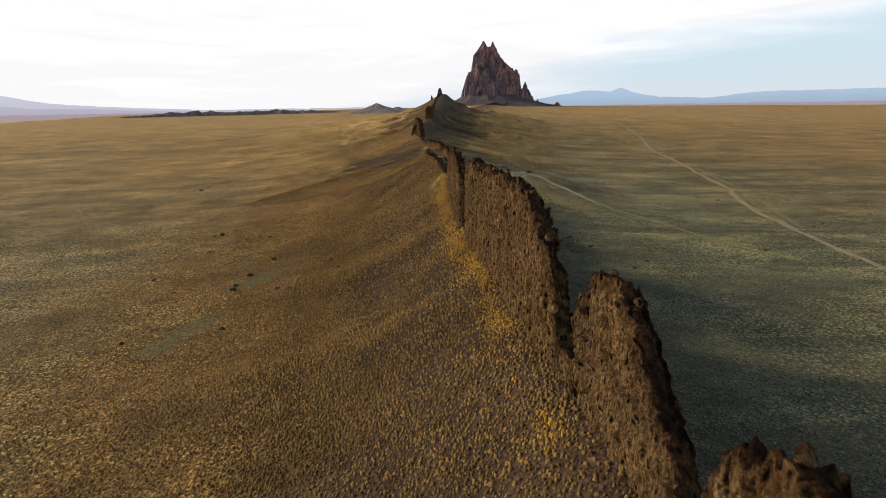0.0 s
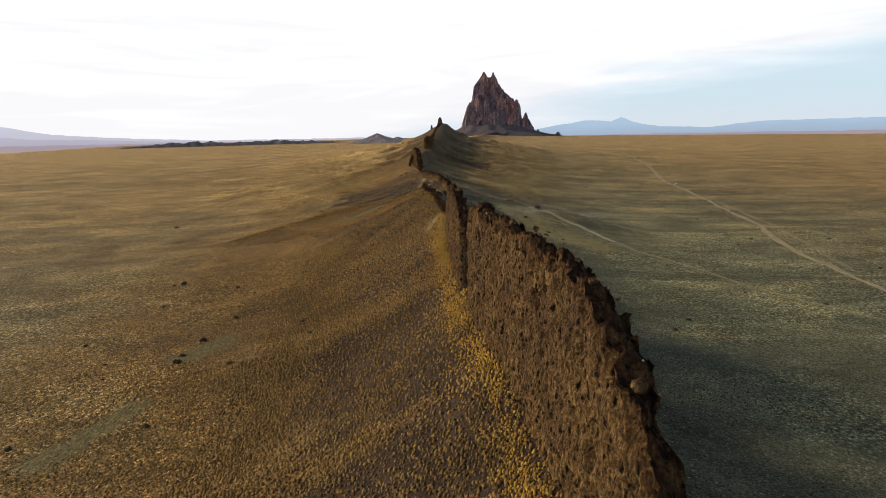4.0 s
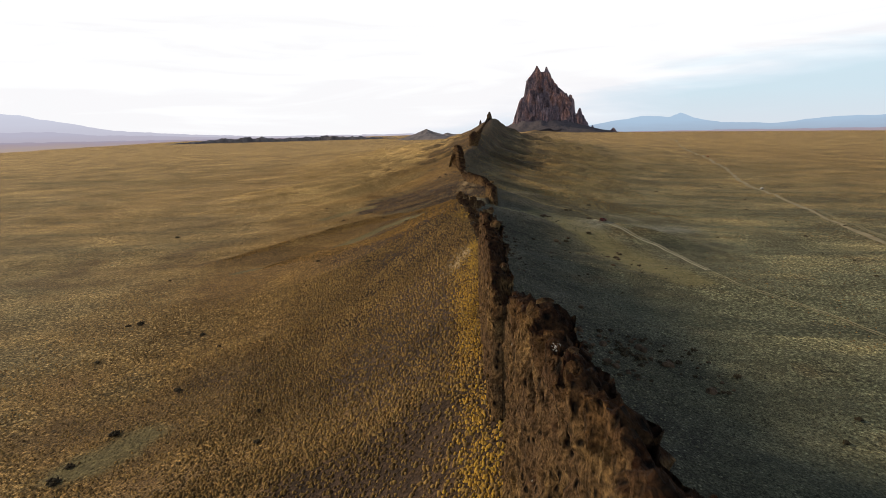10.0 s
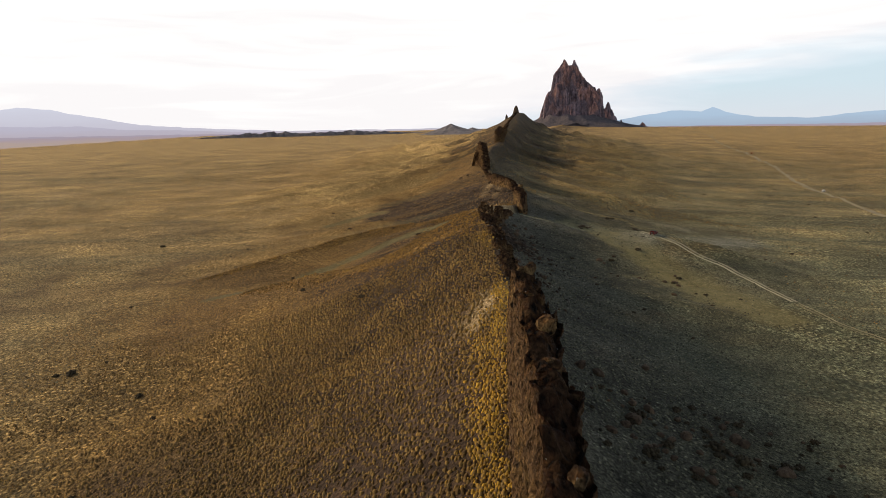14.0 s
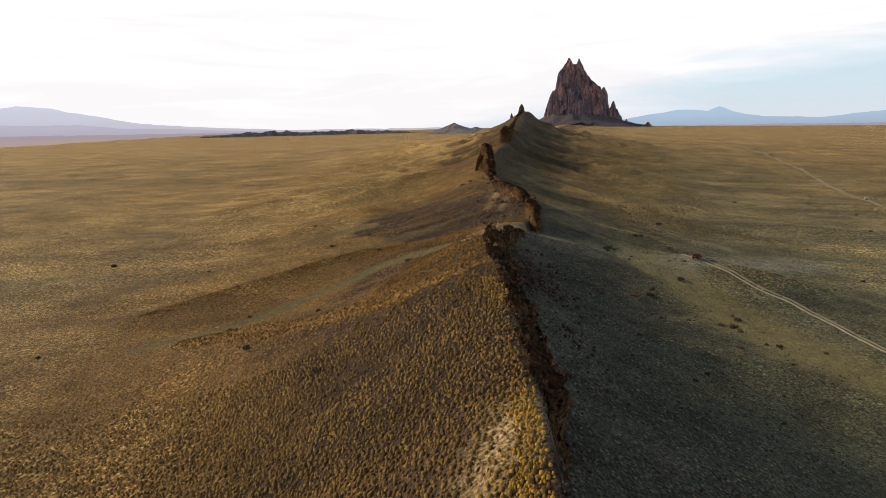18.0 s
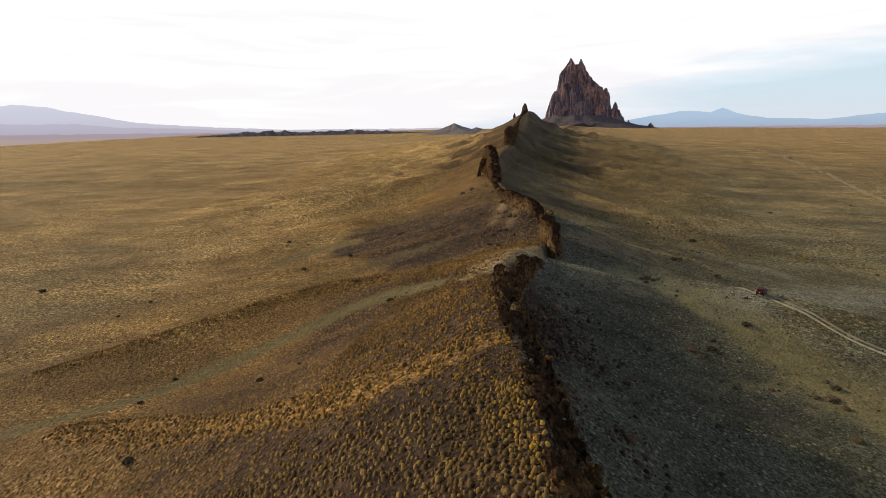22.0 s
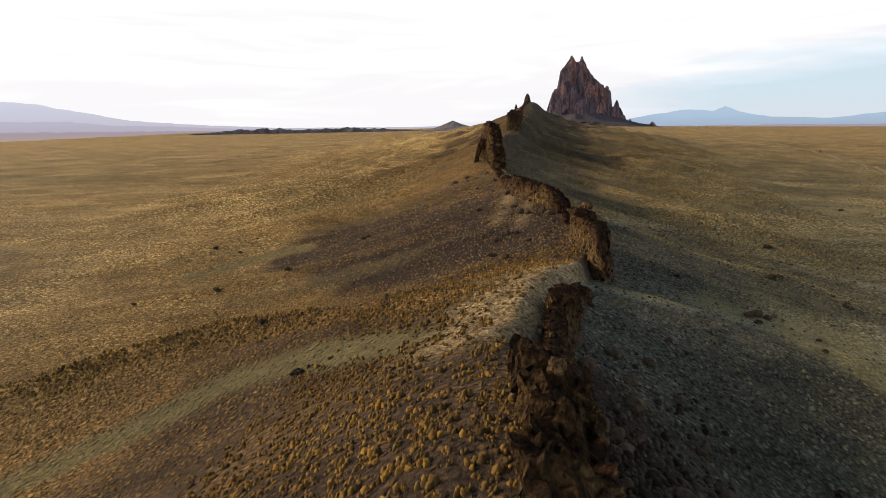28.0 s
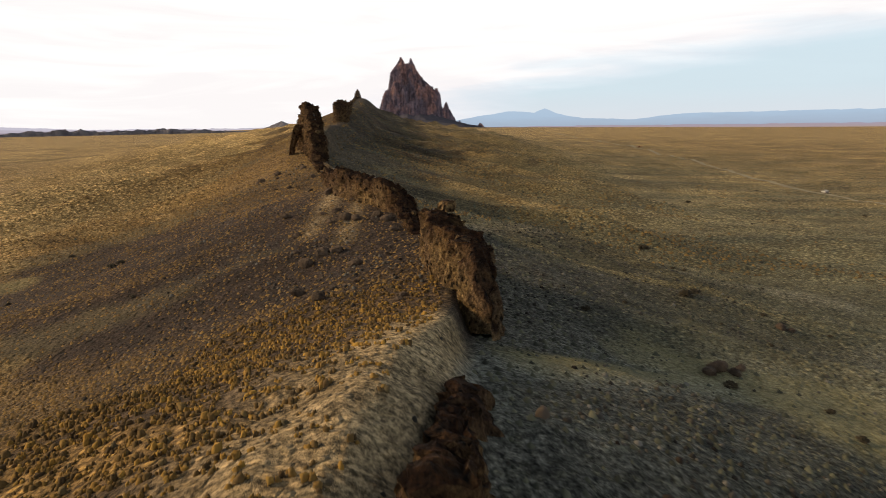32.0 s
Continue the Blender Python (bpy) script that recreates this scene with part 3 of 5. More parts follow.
def covers(x, y, f):
    d = x - ridge_x(y)
    left = d < 0
    _, crest, flank = spur_field(x, y)
    wob, fray = fbm(x * 0.05, y * 0.05, 3, 40), fbm(x * 0.22, y * 0.22, 3, 43)
    sand = np.zeros_like(x)
    for line, w, k in SAND:
        sand = np.maximum(sand, k * np.exp(-(near_line(x, y, line) * (1 + 0.35 * wob) / w) ** 2))
    gully, top = band(x, y, GULLIES, wob + 0.6 * fray), band(x, y, CRESTS, wob + 0.5 * fray)
    top = np.maximum(top, np.clip((crest + 0.12 * fray - 0.5) / 0.25, 0, 1) * np.where(left, 0.8, 0.7))
    hollow = np.clip((flank + 0.15 * fray - 0.45) / 0.3, 0, 1)
    gully = np.maximum(gully, 0.25 * hollow * (y > 430)) * (1 - top)
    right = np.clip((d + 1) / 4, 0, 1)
    # sage cover right of the dike, carrying some of its shade as colour
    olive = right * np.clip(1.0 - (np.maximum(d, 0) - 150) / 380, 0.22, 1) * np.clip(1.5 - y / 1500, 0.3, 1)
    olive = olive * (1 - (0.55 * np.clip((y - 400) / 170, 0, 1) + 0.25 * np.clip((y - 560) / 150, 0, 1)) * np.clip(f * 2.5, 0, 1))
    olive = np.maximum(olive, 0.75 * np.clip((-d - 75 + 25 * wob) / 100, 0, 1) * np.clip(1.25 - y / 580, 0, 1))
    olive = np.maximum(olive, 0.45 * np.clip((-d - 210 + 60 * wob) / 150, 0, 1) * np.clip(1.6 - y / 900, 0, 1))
    far = np.clip((y - 350) / 230, 0, 1)
    gold = np.where(left, 0.60 + 0.14 * np.clip((y - 220) / 120, 0, 1) + 0.30 * far + 0.25 * wob, 0.10 + 0.6 * np.clip((y - 400) / 130, 0, 1) + 0.25 * np.clip((d - 120) / 300, 0, 1) + 0.2 * wob)
    strip = np.exp(-((d + 5) / 4) ** 2) * (y < 300)
    dark = np.clip((34 - near_line(x, y, [(-22, 456), (-40, 460), (-52, 474)]) * (1 + 0.25 * wob + 0.1 * fray)) / 9, 0, 1)
    dark = dark * (1 - gully)
    gold = gold * np.where(left, np.clip(1.2 - np.interp(y, [230, 360], [1.0, 0.42]) * f * (1 - far), 0.15, 1), 1) + 0.35 * strip
    gold = np.clip((gold * (1 - 0.8 * dark) - 0.15 * hollow) * (1 - top) + top, 0, 1) * (1 - 0.8 * sand) * (1 - 0.9 * gully)
    stony = np.clip(f * 1.5 - 0.55 + 0.35 * wob, 0, 1) * np.where(left, np.interp(y, [230, 330, 500], [0.52, 0.28, 0.36]), np.interp(y, [300, 365, 385, 425, 500, 650], [0.40, 0.50, 1.0, 0.9, 0.45, 0.15])) * (1 - sand) + 0.95 * dark + 0.25 * hollow * (y > 500)
    belt = np.clip(1.5 * np.exp(-((d - 7) / 5.5) ** 2) * np.interp(y, [298, 325, 358, 378], [0, 1, 1, 0]) + 0.5 * wob + 0.25 * fray - 0.35, 0, 1) * (d > 1)
    olive = olive * (1 - 0.7 * belt)
    bowl = np.exp(-((d + 16) / 16) ** 2) * np.exp(-((y - 470) / 46) ** 2)
    stony = np.clip((np.maximum(stony, 0.9 * belt) + 0.5 * bowl) * (1 - sand) * (1 - 0.9 * top) * (1 - gully), 0, 1)
    flat = np.clip((0.50 - f) / 0.44 + 0.45 * wob, 0, 1)
    # bright plain tones held back near the dike, painting in the slabs' shadow
    flat = flat * np.where(left, np.interp(y, [260, 310, 390, 440], [1, 0.85, 0.85, 1]), 1) * np.where(left | (y > 430), 1.0, np.clip((d - 22) / 60, 0.12, 1))
    rocky = np.clip((y - 540) / 120, 0, 1) * np.clip((f - 0.40 + 0.3 * wob + 0.15 * fray) / 0.2, 0, 1) * (y < 2000)
    stony, gold = np.maximum(stony, 0.45 * rocky), gold * (1 - 0.25 * rocky)
    flat = np.maximum(flat, np.where(left, 0.85, 0.42) * far * (1 - 0.75 * np.clip((f - 0.45 + 0.2 * wob) / 0.25, 0, 1))) * (1 - 0.95 * dark) * (1 - 0.8 * rocky)
    # sixth value: distance haze painted as paler ground, plus golden foot slopes
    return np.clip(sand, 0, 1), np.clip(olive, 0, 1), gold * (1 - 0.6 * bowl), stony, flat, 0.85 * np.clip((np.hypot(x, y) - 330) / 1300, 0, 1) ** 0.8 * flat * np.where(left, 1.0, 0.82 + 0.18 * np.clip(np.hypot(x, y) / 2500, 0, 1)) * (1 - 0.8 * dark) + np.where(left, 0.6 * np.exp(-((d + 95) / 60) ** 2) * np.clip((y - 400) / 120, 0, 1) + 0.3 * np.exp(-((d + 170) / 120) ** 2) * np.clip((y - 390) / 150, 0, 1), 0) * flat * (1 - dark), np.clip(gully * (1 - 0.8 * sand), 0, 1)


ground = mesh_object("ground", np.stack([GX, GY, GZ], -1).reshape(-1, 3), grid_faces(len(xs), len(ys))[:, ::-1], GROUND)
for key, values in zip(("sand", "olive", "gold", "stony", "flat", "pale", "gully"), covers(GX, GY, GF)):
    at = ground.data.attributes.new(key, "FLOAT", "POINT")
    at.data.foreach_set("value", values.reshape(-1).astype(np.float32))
tagged(ground, "dry golden and olive desert plain with eroded slopes", "ground", kind="structure")


# ---- the dike: upright rock slabs along the ridge ----
def block_mesh(seed):
    bm = bmesh.new()
    bmesh.ops.create_icosphere(bm, subdivisions=2, radius=1)
    for v in bm.verts:
        v.co = Vector((math.copysign(abs(v.co.x) ** 0.7, v.co.x), math.copysign(abs(v.co.y) ** 0.7, v.co.y), math.copysign(abs(v.co.z) ** 0.7, v.co.z)))
        v.co *= 1 + 0.5 * noise.noise(v.co * 1.1 + Vector((seed * 5.1, 0, 0)))
    me = bpy.data.meshes.new("block")
    bm.to_mesh(me)
    bm.free()
    me.materials.append(ROCK)
    return me


BLOCKS = [block_mesh(k) for k in range(4)]
def dike(name, top, thick, label, n_side=52, step=0.42, jag=1.0, seed=0, off=0.0, mat=None, foot=0.0, swell=(1.0, 1.0), square=0.35, flat=1.0, line=None, dark=0.0, craggy=False, dark_top=1.0):
    """A free-standing slab; top: (y, z) along it."""
    y0, y1 = top[0][0], top[-1][0]
    ny = max(12, int((y1 - y0) / step))
    y = np.linspace(y0, y1, ny)
    zt = np.interp(y, [p[0] for p in top], [p[1] for p in top]) + jag * (0.9 * fbm(y * 0.22, y * 0 + seed, 3, 50) + 0.6 * np.round(fbm(y * 0.5, y * 0 + 7 + seed, 2, 51) * 2) / 2 + 0.55 * fbm(y * 1.1, y * 0 + seed, 2, 67)) - 0.9 * jag
    cx = ridge_x(y) + off if line is None else np.interp(y, [p[0] for p in line], [p[1] for p in line])
    zl, zr = land(cx - thick * 0.7 - 0.8, y)[0] - 3.0, land(cx + thick * 0.7 + 0.8, y)[0] - 3.0
    zt = np.maximum(zt, np.maximum(zl, zr) + 2.7)
    edge = np.clip(np.minimum(y - y0, y1 - y) / (square * thick), 0, 1)
    half = thick * 0.5 * np.sqrt(1 - (1 - edge) ** 2) * np.linspace(swell[0], swell[1], ny) + 0.02
    n_top = 9
    rows = []
    u = np.linspace(0, 1, n_side)
    for s, zb in ((-1, zl), (1, zr)):
        z = zb[:, None] + (zt - zb)[:, None] * u[None, :]
        yy = np.repeat(y[:, None], n_side, 1)
        bulge = 1.06 - 0.18 * u[None, :] ** 1.3
        n = flat * 0.20 * fbm(yy * 0.30 + 31 * s, z * 0.12 + seed, 3, 60) + flat * 0.24 * fbm(yy * 1.2, z * 0.5 + 9 * s, 3, 61) + 0.16 * fbm(yy * 2.1, z * 1.3 + 9 * s, 3, 66)
        crack = flat * np.clip(0.16 - np.abs(vnoise(yy * 0.30 + 5 * s, z * 0.05 + seed, 62)), 0, 1) * 3.0 + np.clip(vnoise(yy * 1.5 + 11 * s, z * 0.9 + seed, 63) - 0.35, 0, 1) * 1.3
        x = cx[:, None] + s * (half[:, None] * bulge + (foot * (1 - u[None, :]) ** 1.4 if s > 0 else 0) + (n - crack) * np.minimum(1, half[:, None]))
        yo = yy + 0.35 * fbm(yy * 0.8 + 77 * s, z * 0.8, 2, 64)
        rows.append(np.stack([x, yo, z], -1))
    rows[1][:, -6:, 2] -= (1.1 * jag * np.linspace(0.2, 1, 6))[None]
    left, right = rows[0], rows[1][:, ::-1]
    w = np.linspace(0, 1, n_top + 2)[1:-1]
    a, b = left[:, -1], right[:, 0]
    cap = a[:, None] * (1 - w)[None, :, None] + b[:, None] * w[None, :, None]
    cap[..., 2] -= (1.1 * jag * w ** 1.5)[None]
    cap[..., 2] += (0.5 + 0.5 * jag) * (np.sin(np.pi * w) * 0.4)[None] + 0.45 * jag * fbm(cap[..., 0] * 1.1, cap[..., 1] * 1.1, 3, 65) + 0.35 * jag * fbm(cap[..., 0] * 2.6, cap[..., 1] * 2.6, 2, 69)
    loop = np.concatenate([left, cap, right], 1)
    nv = loop.shape[1]
    ob = mesh_object(name, loop.reshape(-1, 3), grid_faces(ny, nv)[:, ::-1], mat or ROCK, smooth_shade=not craggy)
    low = np.clip((zt[:, None] - loop[..., 2] - 1.1 * dark_top - 1.6 * dark_top * fbm(loop[..., 1] * 0.35, loop[..., 2] * 0.12 + seed, 3, 68)) / 1.6, 0, 1)
    at = ob.data.attributes.new("varnish_shade", "FLOAT", "POINT")
    at.data.foreach_set("value", np.maximum(1 - low, dark).reshape(-1).astype(np.float32))
    r = random.Random(seed)
    for k in range(1 if craggy else max(2, int((y1 - y0) / 8))):
        i = int(ny * (0.06 + 0.88 * r.random()))
        size = (0.25 + 0.3 * r.random()) * min(1.0, thick / 2.6)
        b = new("block", BLOCKS[k % 4])
        b.parent = ob
        b.matrix_basis = pose(float(cx[i]) + 0.4 * thick * (r.random() - 0.5), float(y[i]), float(zt[i]) + 0.15, 30 * r.random(), 30 * r.random(), 360 * r.random()) @ Matrix.Diagonal((size, size * 1.3, size * 1.2, 1))
    return tagged(ob, label, "rock wall", "slabs of the volcanic dike")


dike("rock_slab", [(14, 41), (22, 44), (30, 43.5), (35, 40.5), (38, 35)], 4.0, "low brown volcanic rock slab standing on the ridge", n_side=64, step=0.25, seed=1)
dike("rock_slab", [(41, 33), (45, 38.5), (51, 43.2), (56, 46.2), (62, 45.2), (66, 42), (69, 37)], 2.6, "narrow brown rock slab standing apart on the ridge", n_side=72, step=0.25, jag=0.6, seed=2)
dike("rock_slab", [(64, 31.5), (72, 33), (80, 33)], 3.0, "broken low rubble wall between two rock slabs", seed=3)
# dark on these two tall walls puts their deep shadow into the colour
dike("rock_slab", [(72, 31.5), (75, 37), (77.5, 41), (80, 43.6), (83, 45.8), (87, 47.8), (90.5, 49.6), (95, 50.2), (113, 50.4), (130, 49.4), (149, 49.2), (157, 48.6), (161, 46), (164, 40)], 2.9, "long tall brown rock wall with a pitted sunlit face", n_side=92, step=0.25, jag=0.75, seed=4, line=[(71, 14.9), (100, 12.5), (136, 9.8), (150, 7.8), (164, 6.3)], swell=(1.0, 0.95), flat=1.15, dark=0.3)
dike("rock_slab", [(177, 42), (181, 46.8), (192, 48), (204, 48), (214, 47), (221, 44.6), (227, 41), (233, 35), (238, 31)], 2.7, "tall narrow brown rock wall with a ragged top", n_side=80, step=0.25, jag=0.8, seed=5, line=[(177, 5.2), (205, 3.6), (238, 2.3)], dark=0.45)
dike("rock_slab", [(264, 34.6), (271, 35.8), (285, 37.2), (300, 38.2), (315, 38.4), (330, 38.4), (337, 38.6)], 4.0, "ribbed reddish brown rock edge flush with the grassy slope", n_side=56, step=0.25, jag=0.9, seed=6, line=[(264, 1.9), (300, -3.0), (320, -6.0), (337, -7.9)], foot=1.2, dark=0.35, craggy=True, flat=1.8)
dike("rock_slab", [(335, 37.6), (339, 38.6), (344, 38.6), (348, 37.4), (352, 35.4)], 3.2, "dark ragged outcrop on the ridge", n_side=50, step=0.25, jag=1.0, seed=16, off=1.0, foot=1.5, dark=0.45, craggy=True, flat=1.8)
dike("rock_slab", [(353, 33.4), (358, 32.4), (363, 31.2), (369, 30.6), (374, 30.6), (377, 33.0), (379, 33.3), (381, 30.4), (388, 29.4), (392, 27.6)], 2.2, "dark rock edge beside a pale soil mound", n_side=50, step=0.22, jag=0.25, seed=7, off=2.7, foot=1.6, dark=0.3, craggy=True, flat=1.6)
knob = dike("rock_outcrop", [(410, 28.5), (413, 33.0), (418, 34.2), (424, 33.8), (429, 34.8), (433, 34.6), (436, 33.4), (438.5, 30.6)], 4.8, "stout golden brown rock knob at the end of the bowl", n_side=60, step=0.25, jag=0.5, seed=8, line=[(410, 3.7), (422, 2.6), (440, 1.2)], square=2.6, flat=1.3, dark_top=0.25)
cap = new("cap_rock", block_mesh(9))
cap.parent = knob
cap.matrix_basis = pose(2.7, 430.5, 34.9, 10, 5, 40) @ Matrix.Diagonal((0.9, 1.1, 0.8, 1))
tagged(cap, "rounded boulder on top of the knob")
dike("rock_slab", [(445, 29.5), (452, 30.6), (459, 31.4), (463, 33.6), (468, 35.6), (476, 36.2), (488, 36.2), (498, 35.2), (508, 34.8), (518, 35.4), (527, 36)], 4.4, "low brown rock band round a rubble bowl", n_side=40, step=0.3, jag=0.7, seed=9, line=[(439, 2.0), (452, 1.2), (462, 0.2), (472, -5), (484, -10.5), (500, -13.5), (520, -16.5), (540, -20)], flat=1.3)
dike("rock_slab", [(550, 38), (556, 39.5), (562, 40.5), (572, 41.5), (580, 41.5)], 3.0, "low dark rock wall behind the fin", n_side=24, seed=10)
dike("rock_slab", [(696, 54.5), (699, 57.5), (706, 58.5), (715, 58.5), (728, 59.5), (740, 60), (748, 59.5), (756, 57), (768, 57)], 7.5, "dark ragged rock wall on the far ridge", n_side=36, step=0.5, seed=11, dark=0.5, craggy=True, flat=2.0)
dike("rock_slab", [(780, 58), (800, 60), (840, 63), (870, 63), (900, 65)], 4.5, "low dark rock wall on the far ridge", n_side=14, step=1.5, seed=12)


dike("rock_slab", [(905, 66), (960, 69.5), (1010, 73), (1060, 76.5), (1110, 79.5), (1165, 83)], 5.0, "low dark rock wall below the far pinnacles", n_side=10, step=2.0, seed=13)


# ---- volcanic neck ----
NECK_Y = 4600.0


def loft(name, levels, y, depth, seed, parent, mat, label="", nz=44, na=120, ribs=0.30):
    """A crag built up from level outlines (z, x_left, x_right), cut by upright ribs and clefts."""
    zs = np.linspace(levels[0][0], levels[-1][0], nz)
    lv = np.array(levels, float)
    xl, xr = np.interp(zs, lv[:, 0], lv[:, 1]), np.interp(zs, lv[:, 0], lv[:, 2])
    a = np.linspace(0, 2 * np.pi, na, endpoint=False)
    A, Z = np.meshgrid(a, zs)
    u, v = np.cos(A), np.sin(A)
    n = (np.abs(vnoise(u * 5 + seed, v * 5 + Z * 0.004, 130)) + 0.6 * np.abs(vnoise(u * 11 + seed, v * 11 + Z * 0.009, 131)) + 0.3 * fbm(u * 20 + 0.01 * Z, v * 20 + 0.03 * Z + seed, 3, 132)) - 0.95
    step = 0.05 * np.round(fbm(u * 2 + seed, Z * 0.018, 2, 133) * 3)
    side = np.abs(u) ** 3
    k = 1 + np.clip(1.3 * ribs * n + step * ribs * 3, -0.6, 0.05) * (1 - 0.2 * side)
    mid, half = ((xl + xr) / 2)[:, None], ((xr - xl) / 2)[:, None]
    box_u, box_v = np.sign(u) * np.abs(u) ** 0.75, np.sign(v) * np.abs(v) ** 0.75
    X = mid + half * box_u * k
    Y = y + np.minimum(half * depth, 130) * box_v * k
    Zz = Z + (zs[1] - zs[0]) * 0.8 * fbm(u * 7, v * 7 + Z * 0.05, 2, 134 + seed)
    verts = np.stack([X, Y, Zz], -1).reshape(-1, 3).tolist()
    verts.append([float(mid[-1, 0]), y, float(zs[-1]) + 0.5 * float(zs[1] - zs[0])])
    faces = grid_faces(nz, na, True)[:, ::-1].tolist() + [[(nz - 1) * na + q, (nz - 1) * na + (q + 1) % na, nz * na] for q in range(na)]
    ob = mesh_object(name, verts, faces, mat, parent, False)
    return tagged(ob, label) if label else ob


neck = tagged(new("volcanic_neck"), "jagged reddish brown volcanic rock tower rising from the plain", "rock tower")
Y0 = NECK_Y
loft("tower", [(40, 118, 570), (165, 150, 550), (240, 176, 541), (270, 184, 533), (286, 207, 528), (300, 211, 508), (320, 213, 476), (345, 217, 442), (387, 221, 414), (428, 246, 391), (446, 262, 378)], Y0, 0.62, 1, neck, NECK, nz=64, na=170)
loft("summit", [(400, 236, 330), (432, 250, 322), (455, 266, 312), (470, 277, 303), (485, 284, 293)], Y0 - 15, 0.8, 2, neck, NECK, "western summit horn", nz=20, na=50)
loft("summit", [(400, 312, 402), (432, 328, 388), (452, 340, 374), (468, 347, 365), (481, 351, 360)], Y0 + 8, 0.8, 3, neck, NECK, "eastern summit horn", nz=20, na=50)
for k, (x0, x1, z1, dy, dep) in enumerate(((150, 235, 268, -60, 0.9), (205, 290, 330, -75, 0.8), (270, 335, 300, -100, 0.8), (318, 372, 385, -78, 0.7), (355, 430, 280, -98, 0.8), (415, 490, 262, -80, 0.9), (470, 545, 268, -35, 0.8), (240, 300, 390, -55, 0.7),
                                        (380, 425, 340, -62, 0.7), (180, 250, 210, -95, 0.7), (300, 400, 205, -125, 0.6), (430, 520, 190, -105, 0.6))):
    w = x1 - x0
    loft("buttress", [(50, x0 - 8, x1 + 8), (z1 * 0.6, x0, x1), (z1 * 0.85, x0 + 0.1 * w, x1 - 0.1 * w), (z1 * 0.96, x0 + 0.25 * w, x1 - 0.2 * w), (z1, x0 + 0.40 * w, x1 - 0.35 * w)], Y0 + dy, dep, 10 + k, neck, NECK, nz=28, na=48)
for k, (x, z, r, dy) in enumerate(((586, 198, 42, 20), (612, 150, 34, 10), (566, 160, 36, 0), (634, 108, 28, 5), (674, 84, 22, 0), (815, 64, 34, 0))):
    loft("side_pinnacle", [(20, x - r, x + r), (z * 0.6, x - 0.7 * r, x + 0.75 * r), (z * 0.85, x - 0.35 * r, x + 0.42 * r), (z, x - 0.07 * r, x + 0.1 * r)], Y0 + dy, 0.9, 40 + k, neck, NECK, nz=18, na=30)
for k, (x, z, r) in enumerate(((263, 428, 20), (243, 408, 20), (229, 388, 18), (191, 276, 17), (180, 252, 18), (489, 298, 18), (519, 289, 18), (532, 262, 16), (157, 186, 18), (330, 420, 18), (350, 300, 20), (260, 250, 20), (430, 235, 22))):
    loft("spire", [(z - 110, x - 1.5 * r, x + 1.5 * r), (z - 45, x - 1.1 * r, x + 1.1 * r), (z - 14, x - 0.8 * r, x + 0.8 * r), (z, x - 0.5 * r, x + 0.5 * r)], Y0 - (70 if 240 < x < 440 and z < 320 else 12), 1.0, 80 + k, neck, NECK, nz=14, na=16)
a = np.linspace(0, 2 * np.pi, 64, endpoint=False)
rings = []
for k, u in enumerate(np.linspace(0, 1, 14)):
    wob = 1 + 0.10 * fbm(np.cos(a) * 2 + 5, np.sin(a) * 2, 3, 70 + k // 4)
    rx, ry = (205 + 300 * u ** 1.25) * wob, (170 + 160 * u) * wob
    zz = 118 - 92 * u ** 0.66 + 9 * fbm(np.cos(a) * 9, np.sin(a) * 9 + u * 1.5, 3, 75)
    rings.append(np.stack([345 + 30 * u + np.cos(a) * rx, NECK_Y - 10 + np.sin(a) * ry, zz], -1))
mesh_object("talus_apron", np.array(rings).reshape(-1, 3), grid_faces(14, 64, True)[:, ::-1], TALUS, neck)


fin = dike("rock_fin", [(527, 36.5), (531, 41), (536, 45), (540, 49), (544, 52.2), (547, 53.2), (549, 51.4), (552, 51.6), (556, 48), (560, 46), (564, 41)], 4.8, "dark ragged rock fin with an opening at its foot", n_side=56, step=0.25, jag=0.8, seed=21,
           line=[(527, -17.2), (540, -19.4), (549, -21.6), (564, -24.5)], dark=0.8, flat=1.6)
leg = loft("leg", [(33, -28.3, -26.3), (38.8, -27.3, -25.6), (41.4, -26.6, -24.4), (43.6, -26.2, -22.5), (45, -25.4, -22.5)], 547, 1.0, 71, fin, ROCK, nz=30, na=30, ribs=0.2)
at = leg.data.attributes.new("varnish_shade", "FLOAT", "POINT")
at.data.foreach_set("value", np.full(len(leg.data.vertices), 0.8, np.float32))
for k, (x, y, z, r) in enumerate(((-5.4, 1182, 91.0, 4.4), (-20.5, 1188, 77.5, 2.6))):
    horn = loft("rock_pinnacle", [(z - 22, x - r * 1.8, x + r * 1.9), (z - 10, x - r, x + 1.05 * r), (z - 4, x - 0.75 * r, x + 0.7 * r), (z - 1.5, x - 0.35 * r, x + 0.5 * r), (z, x - 0.2 * r, x + 0.15 * r)], y, 1.2, 60 + k, None, BOULDER, nz=26, na=36, ribs=0.3)
    tagged(horn, "dark rock pinnacle on top of the far hill", "rock pinnacle", "pinnacles on the far hill")


